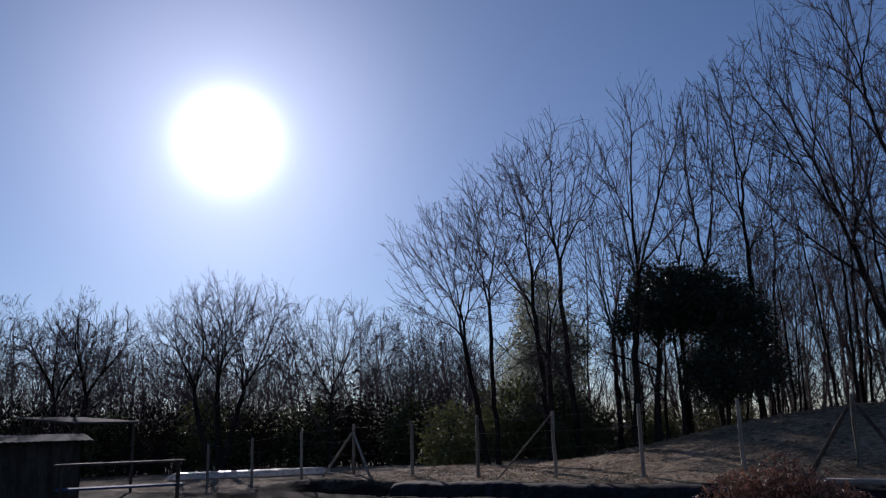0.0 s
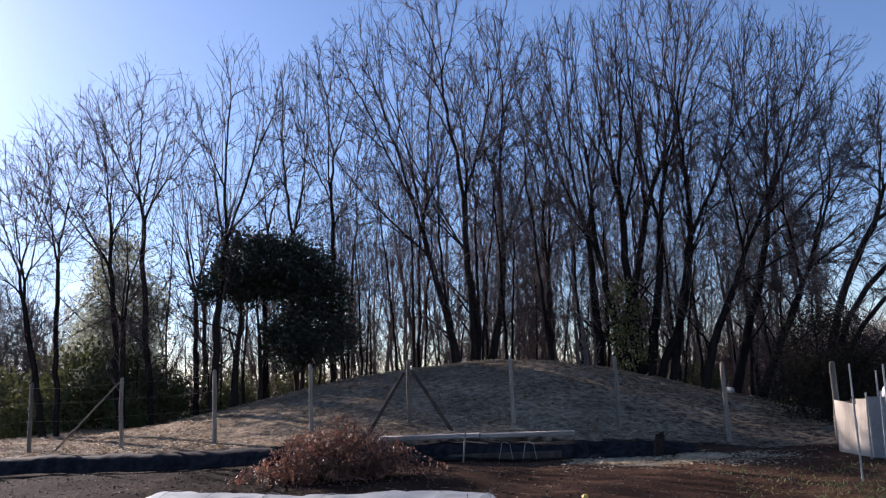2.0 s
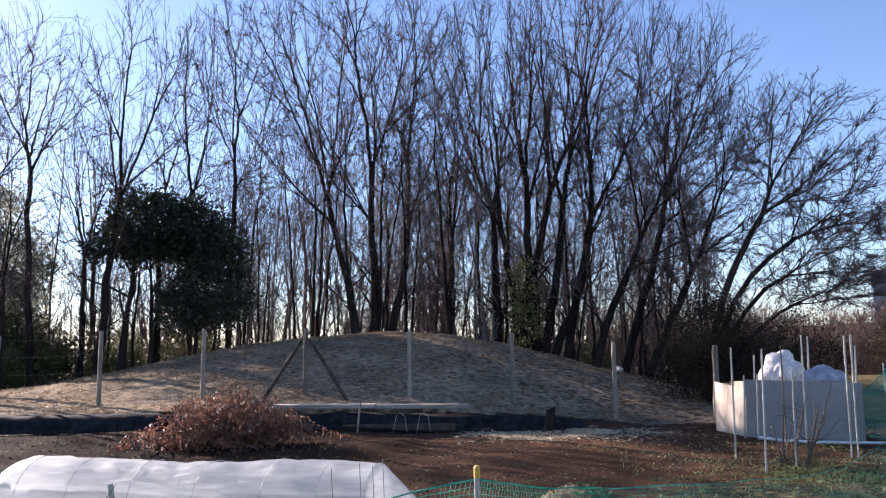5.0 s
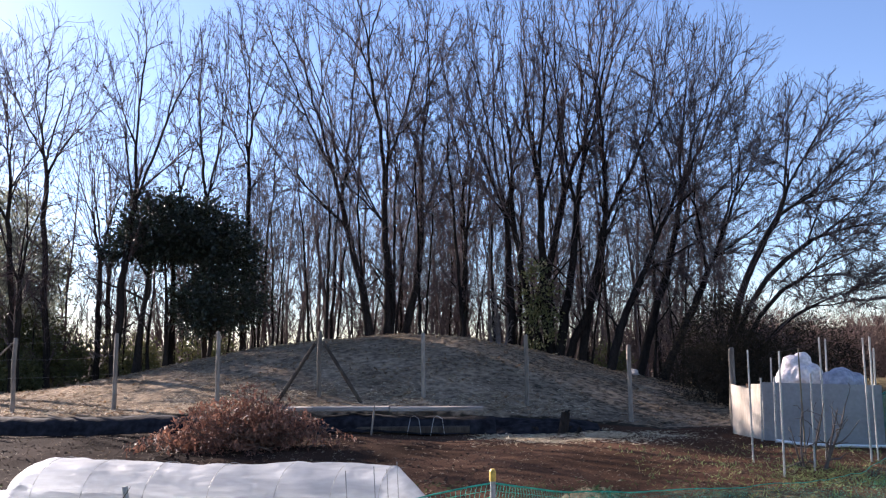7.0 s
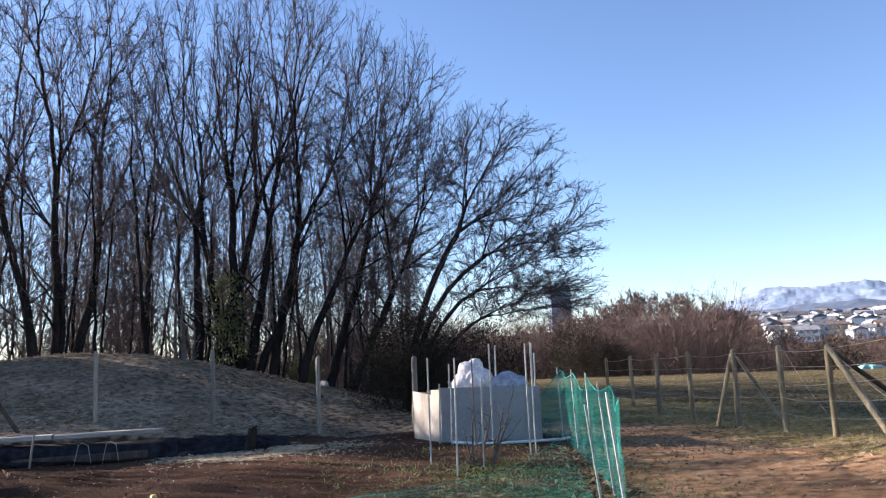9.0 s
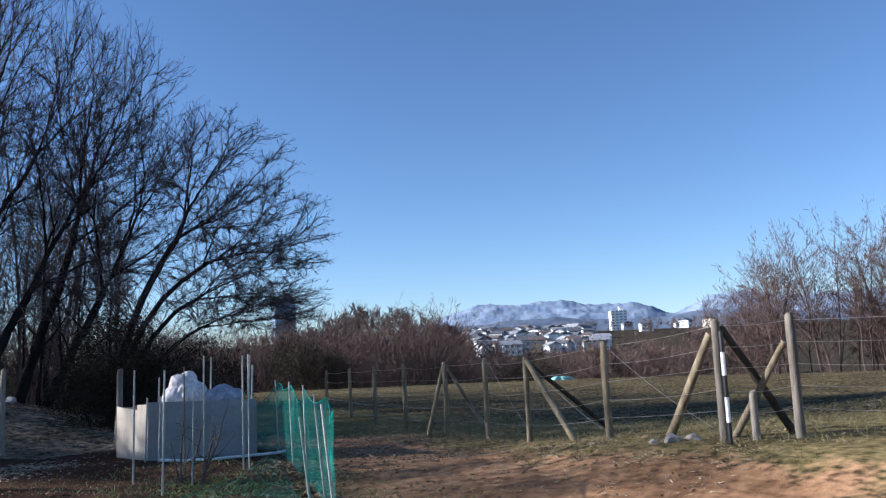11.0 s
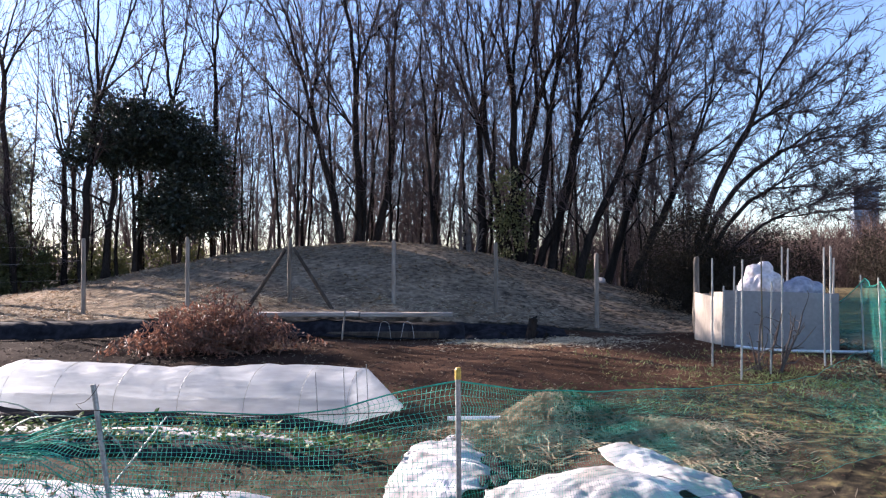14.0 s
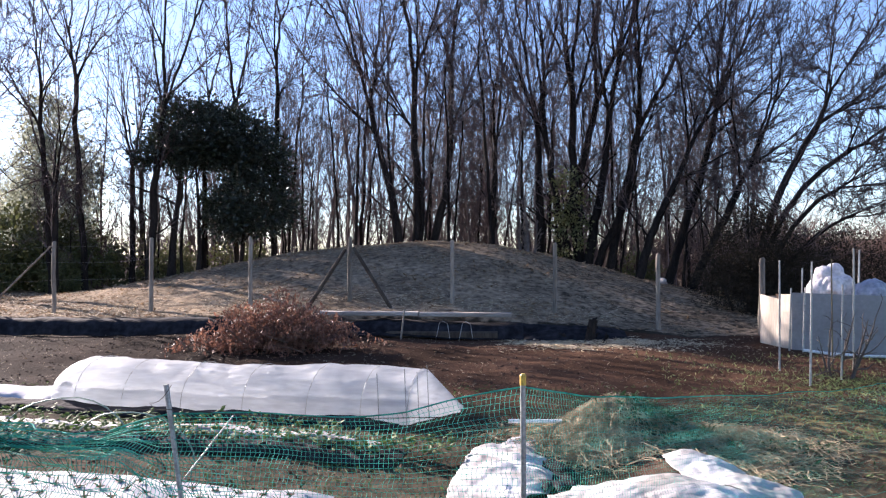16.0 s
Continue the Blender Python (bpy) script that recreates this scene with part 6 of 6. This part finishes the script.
# ---- windbreak net ----
POLES = [(7.20, 12.6, 1.25), (6.46, 10.85, 1.25), (5.83, 9.4, 1.24), (5.13, 7.86, 1.19), (4.22, 6.26, 1.17)]
wind = thing("windbreak_net", "green windbreak mesh scalloped between thin poles", "net fence", (5.53, 8.98, gz(5.53, 8.98)))
pts = [(6.75, 13.5, 0.98)] + POLES
cols = []
for (xa, ya, za), (xb, yb, zb) in zip(pts[:-1], pts[1:]):
    for t in np.linspace(0, 1, 17)[:-1]:
        dip = (0.22 if za != 0.98 else 0.34) * 4 * t * (1 - t) * (0.7 + 0.3 * math.sin(5 * xa))
        cols.append((xa + (xb - xa) * t, ya + (yb - ya) * t, za + (zb - za) * t - 0.03 - dip))
cols.append((pts[-1][0], pts[-1][1], pts[-1][2] - 0.03))
cols = np.array(cols)
v = np.linspace(0, 1, 15)
along = np.arange(len(cols)) * 0.1
grid = []
for t in v:
    zz = ground_z(cols[:, 0], cols[:, 1]) + 0.01
    w = 0.035 * lumps(along, along * 0 + t * 2, 0.35, 111) * math.sin(math.pi * min(1, 0.15 + t)) + 0.05 * (1 - t) * lumps(along, along * 0, 0.6, 112)
    grid.append(np.stack([cols[:, 0] + w, cols[:, 1] + 0.3 * w, cols[:, 2] + (zz - cols[:, 2]) * t], -1))
mesh_net = placed(part("mesh", Shape().sheet(np.array(grid)), GREEN_MESH, wind, "fine green mesh", smooth=True))
placed(part("hem", Shape().tubes(np.array(grid[0])[None] + (0, 0, 0.004), 0.007, 5), GREEN_NET, wind))
for k, (x, y, top) in enumerate(POLES + [(4.03, 6.32, 1.07)]):
    placed(part("pole", strut(Shape(), on_ground(x, y, -0.1), (x - (0.02 if k < 3 else 0.11), y + 0.06, top + 0.03), 0.013, 8), PALE_POLE if k < 5 else GREEN_POLE, wind, smooth=True))

# ---- the far left plot ----
shed = thing("shed", "dark low tool shed with a flat tin roof", "shed", (-19.4, 9.2, gz(-19.4, 9.2)))
turn = pose(0, 0, 0, 0, 0, 28)
for y in (-1.3, 1.3):
    part("wall", Shape().box((0, y, 0.78), (3.8, 0.08, 1.56), None, 0.01), SHED_WOOD, shed)
for x in (-1.9, 1.9):
    part("wall", Shape().box((x, 0, 0.78), (0.08, 2.5, 1.56), None, 0.01), SHED_WOOD, shed)
rf = np.linspace(-2.15, 2.15, 60)
rg = np.stack([np.stack([rf, np.full(60, y), 1.62 - 0.05 * y + 0.012 * np.sin(rf * 42)], -1) for y in (-1.6, 0, 1.6)])
roof = part("roof", Shape().sheet(rg), TIN, shed, "corrugated tin roof")
roof.modifiers.new("thick", "SOLIDIFY").thickness = 0.02
part("door", Shape().box((0.4, -1.36, 0.7), (0.8, 0.04, 1.3), None, 0.01), POST_DARK, shed)
shed.rotation_euler = (0, 0, radians(-118))
lean = thing("open_shelter", "open lean-to roof on thin posts behind the shed", "shelter", (-23.0, 13.6, gz(-23, 13.6)))
lr = part("roof", Shape().box((0, 0, 2.1), (3.2, 2.2, 0.05), pose(0, 0, 0, 0, 4, 0), 0.01), TIN, lean)
for x in (-1.4, 1.4):
    for y in (-0.9, 0.9):
        part("post", Shape().tubes([[(x, y, -0.1), (x, y, 2.1 - 0.07 * x)]], 0.045, 8, True), POST_DARK, lean)
table = thing("work_bench", "rough dark wooden bench with two shelves", "bench", (-15.2, 9.9, gz(-15.2, 9.9)))
table.rotation_euler = (0, 0, radians(56))
part("top", Shape().box((0, 0, 1.02), (2.5, 0.6, 0.05), None, 0.01), POST_DARK, table)
part("shelf", Shape().box((0, 0, 0.55), (2.4, 0.5, 0.04), None, 0.01), CRATE_BLUE, table, "blue-painted lower shelf")
for x in (-1.1, 1.1):
    for y in (-0.24, 0.24):
        part("leg", Shape().box((x, y, 0.50), (0.05, 0.05, 1.0), None, 0.008), POST_DARK, table)
th = np.linspace(0, np.pi, 19)
rows_ = []
for v in np.linspace(-2.9, 2.9, 66):
    w = 0.45 * (1 + 0.06 * lumps(th * 2, th * 0 + v * 3, 1.0, 121)) * (1 - 0.3 * smooth(2.6, 2.9, abs(v)))
    rows_.append(np.stack([v * 0.67 - w * np.cos(th) * -0.74, v * 0.74 - w * np.cos(th) * 0.67, 0.22 * np.sin(th) ** 0.7 * (1 + 0.05 * lumps(th * 3, th * 0 + v * 2, 1.0, 122)) * (1 - 0.5 * smooth(2.6, 2.9, abs(v)))], -1))
low = thing("film_tunnel", "low tunnel of shining pale plastic film on a far bed", "row cover", (-23.4, 20.7, gz(-23.4, 20.7) + 0.02))
part("film", Shape().sheet(np.array(rows_)), surface("tunnel_film", (0.74, 0.73, 0.72), (0.86, 0.85, 0.84), 3, 0.3, 0.2, 8, gloss=0.6, clear=0.75), low, smooth=True)
tarp = drape("green_tarp", "turquoise tarpaulin heaped at the pasture's edge", (40.0, 34.5, 1.7, 0.9, 0.4), 131, TARP_GREEN, 0.6)
for b, d, s, kind in ((30.5, 46, 1.15, 2), (32, 48, 1.1, 2), (33.5, 46, 0.8, 2), (47.0, 60, 1.5, 2), (46, 62, 1.2, 2), (44, 66, 1.3, 1), (56.5, 62, 1.0, 0)):
    x, y = d * math.sin(radians(b)), d * math.cos(radians(b))
    copy_thing(hedge[kind], pose(x, y, gz(x, y) - 0.2, 0, 0, 60 * s) @ Matrix.Scale(s, 4))

# ---- loose cover on the ground ----
rng = np.random.default_rng(51)


def strew(name, label, category, count, x0, x1, y0, y1, weight, material, length, width, lift, lie):
    x_, y_ = rng.uniform(x0, x1, count), rng.uniform(y0, y1, count)
    keep = rng.uniform(0, 1, count) < weight(x_, y_)
    x_, y_ = x_[keep], y_[keep]
    return tagged(part(name, strewn(rng, x_, y_, ground_z(x_, y_), length, width, lift, lie), material), label, category, kind="stuff")


# follows the bank cover, so it thins with the shade painted there
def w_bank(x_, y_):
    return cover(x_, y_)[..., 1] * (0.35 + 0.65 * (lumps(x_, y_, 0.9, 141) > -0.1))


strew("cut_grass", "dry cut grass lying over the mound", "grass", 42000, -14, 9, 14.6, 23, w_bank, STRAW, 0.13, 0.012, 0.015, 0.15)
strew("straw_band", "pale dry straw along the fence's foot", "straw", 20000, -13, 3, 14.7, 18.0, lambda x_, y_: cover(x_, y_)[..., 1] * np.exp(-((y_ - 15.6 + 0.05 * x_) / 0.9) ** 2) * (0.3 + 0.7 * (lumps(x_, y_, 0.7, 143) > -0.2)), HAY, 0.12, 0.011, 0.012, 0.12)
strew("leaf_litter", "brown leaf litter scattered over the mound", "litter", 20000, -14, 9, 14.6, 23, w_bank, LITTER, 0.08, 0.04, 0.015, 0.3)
strew("chopped_straw", "chopped straw strewn at the field's edge", "straw", 34000, 0.4, 5.2, 12.2, 14.5, lambda x_, y_: np.exp(-((y_ - 13.45 + 0.05 * (x_ - 2)) / 0.6) ** 2) * np.exp(-((x_ - 2.1) / 1.2) ** 2) * (0.25 + 0.75 * (lumps(x_, y_, 0.35, 153) > -0.15)), HAY, 0.10, 0.013, 0.025, 0.12)
strew("straw_bits", "straw bits scattered on the tilled soil", "straw", 7000, -9, 9, 8.5, 14.4, lambda x_, y_: cover(x_, y_)[..., 0] * 0.9, STRAW, 0.06, 0.010, 0.01, 0.2)
strew("track_litter", "dry leaves and stalks along the windbreak's foot and the track", "litter", 26000, 3.3, 11, 4.5, 14, lambda x_, y_: 0.10 * cover(x_, y_)[..., 3] + 0.9 * np.exp(-((x_ - 0.45 * (y_ - 6.25) - 4.35) / 0.36) ** 2) * (0.35 + 0.65 * (lumps(x_, y_, 0.4, 157) > -0.2)), LITTER, 0.095, 0.038, 0.025, 0.35)
strew("pasture_grass", "short worn pasture grass by the fence", "grass", 34000, 7.6, 18, 4, 17, lambda x_, y_: np.clip(cover(x_, y_)[..., 2] - 0.1, 0, 1), GRASS, 0.09, 0.008, 0.01, 1.2)
strew("dry_pasture_grass", "dry yellow stalks in the pasture", "grass", 16000, 7.6, 18, 4, 17, lambda x_, y_: np.clip(cover(x_, y_)[..., 2] - 0.1, 0, 1), STRAW, 0.10, 0.008, 0.01, 0.6)
strew("pasture_tufts", "coarse grass tufts across the pasture", "grass", 8000, 11, 42, 8, 46, lambda x_, y_: (np.hypot(x_, y_) < 52) * (0.3 + 0.7 * (lumps(x_, y_, 1.4, 152) > 0)), GRASS, 0.13, 0.012, 0.01, 0.9)
strew("dry_bits", "pale dry stalks where the track meets the grass", "straw", 12000, 6, 13, 4.5, 14, lambda x_, y_: (0.15 + 0.85 * (lumps(x_, y_, 0.6, 156) > 0.1)) * np.exp(-((x_ - 8.6 - 0.12 * (y_ - 8)) / 1.1) ** 2), HAY, 0.07, 0.009, 0.01, 0.25)
strew("weed_grass", "green weeds round the stakes", "weeds", 30000, 2.4, 6.6, 6.5, 12.2, lambda x_, y_: (np.exp(-((x_ - 4.6) / 0.9) ** 2 - ((y_ - 9.9) / 0.7) ** 2) + 0.10) * (0.5 + 0.5 * (lumps(x_, y_, 0.3, 151) > -0.1)), WEED_BLADE, 0.075, 0.013, 0.015, 0.8)
strew("plot_grass", "thin dry grass and weeds between the beds", "grass", 30000, -7, 6, 4.3, 9.8, lambda x_, y_: (lumps(x_, y_, 0.45, 155) > 0.1) * 0.7 + 0.12, LEAF_GREEN, 0.06, 0.010, 0.01, 0.6)
strew("plot_straw", "dry stalks scattered between the beds", "straw", 5000, -7, 6, 4.3, 9.2, lambda x_, y_: 0.6 * cover(x_, y_)[..., 2] + 0.05, STRAW, 0.09, 0.008, 0.01, 0.3)


def clods(name, label, count, x0, x1, y0, y1, weight, lo, hi, material):
    """Lumps of earth pressed into the ground."""
    x_, y_ = rng.uniform(x0, x1, count), rng.uniform(y0, y1, count)
    keep = rng.uniform(0, 1, count) < weight(x_, y_)
    x_, y_ = x_[keep], y_[keep]
    n_ = len(x_)
    s_ = (lo + (hi - lo) * rng.uniform(0, 1, n_) ** 3)[:, None, None]
    base_ = np.array([(1, 0, 0), (0.3, 0.95, 0), (-0.8, 0.6, 0), (-0.8, -0.6, 0), (0.3, -0.95, 0), (0.1, 0.1, 0.8)])[None] * (1 + rng.normal(0, 0.22, (n_, 6, 3)))
    v_ = base_ * s_ + np.stack([x_, y_, ground_z(x_, y_) - 0.004], 1)[:, None]
    i_ = (np.arange(n_) * 6)[:, None, None]
    f_ = np.array([(0, 1, 5, 5), (1, 2, 5, 5), (2, 3, 5, 5), (3, 4, 5, 5), (4, 0, 5, 5)])[None] + i_
    return tagged(part(name, Shape().add(v_, f_.reshape(-1, 4)), material), label, "soil", kind="stuff")


clods("soil_clods", "dark crumbs of tilled soil", 15000, -12, 9, 8.3, 14.4, lambda x_, y_: cover(x_, y_)[..., 0], 0.006, 0.028, CLOD)
clods("track_clods", "crumbs of earth on the track", 4500, 3.5, 11, 4.0, 14, lambda x_, y_: cover(x_, y_)[..., 3], 0.005, 0.019, TRACK_CLOD)
clods("plot_clods", "dark crumbs of earth between the beds", 26000, -7, 6, 4.2, 9.2, lambda x_, y_: 0.25 + 0.75 * (lumps(x_, y_, 0.5, 154) > 0), 0.005, 0.022, CLOD)
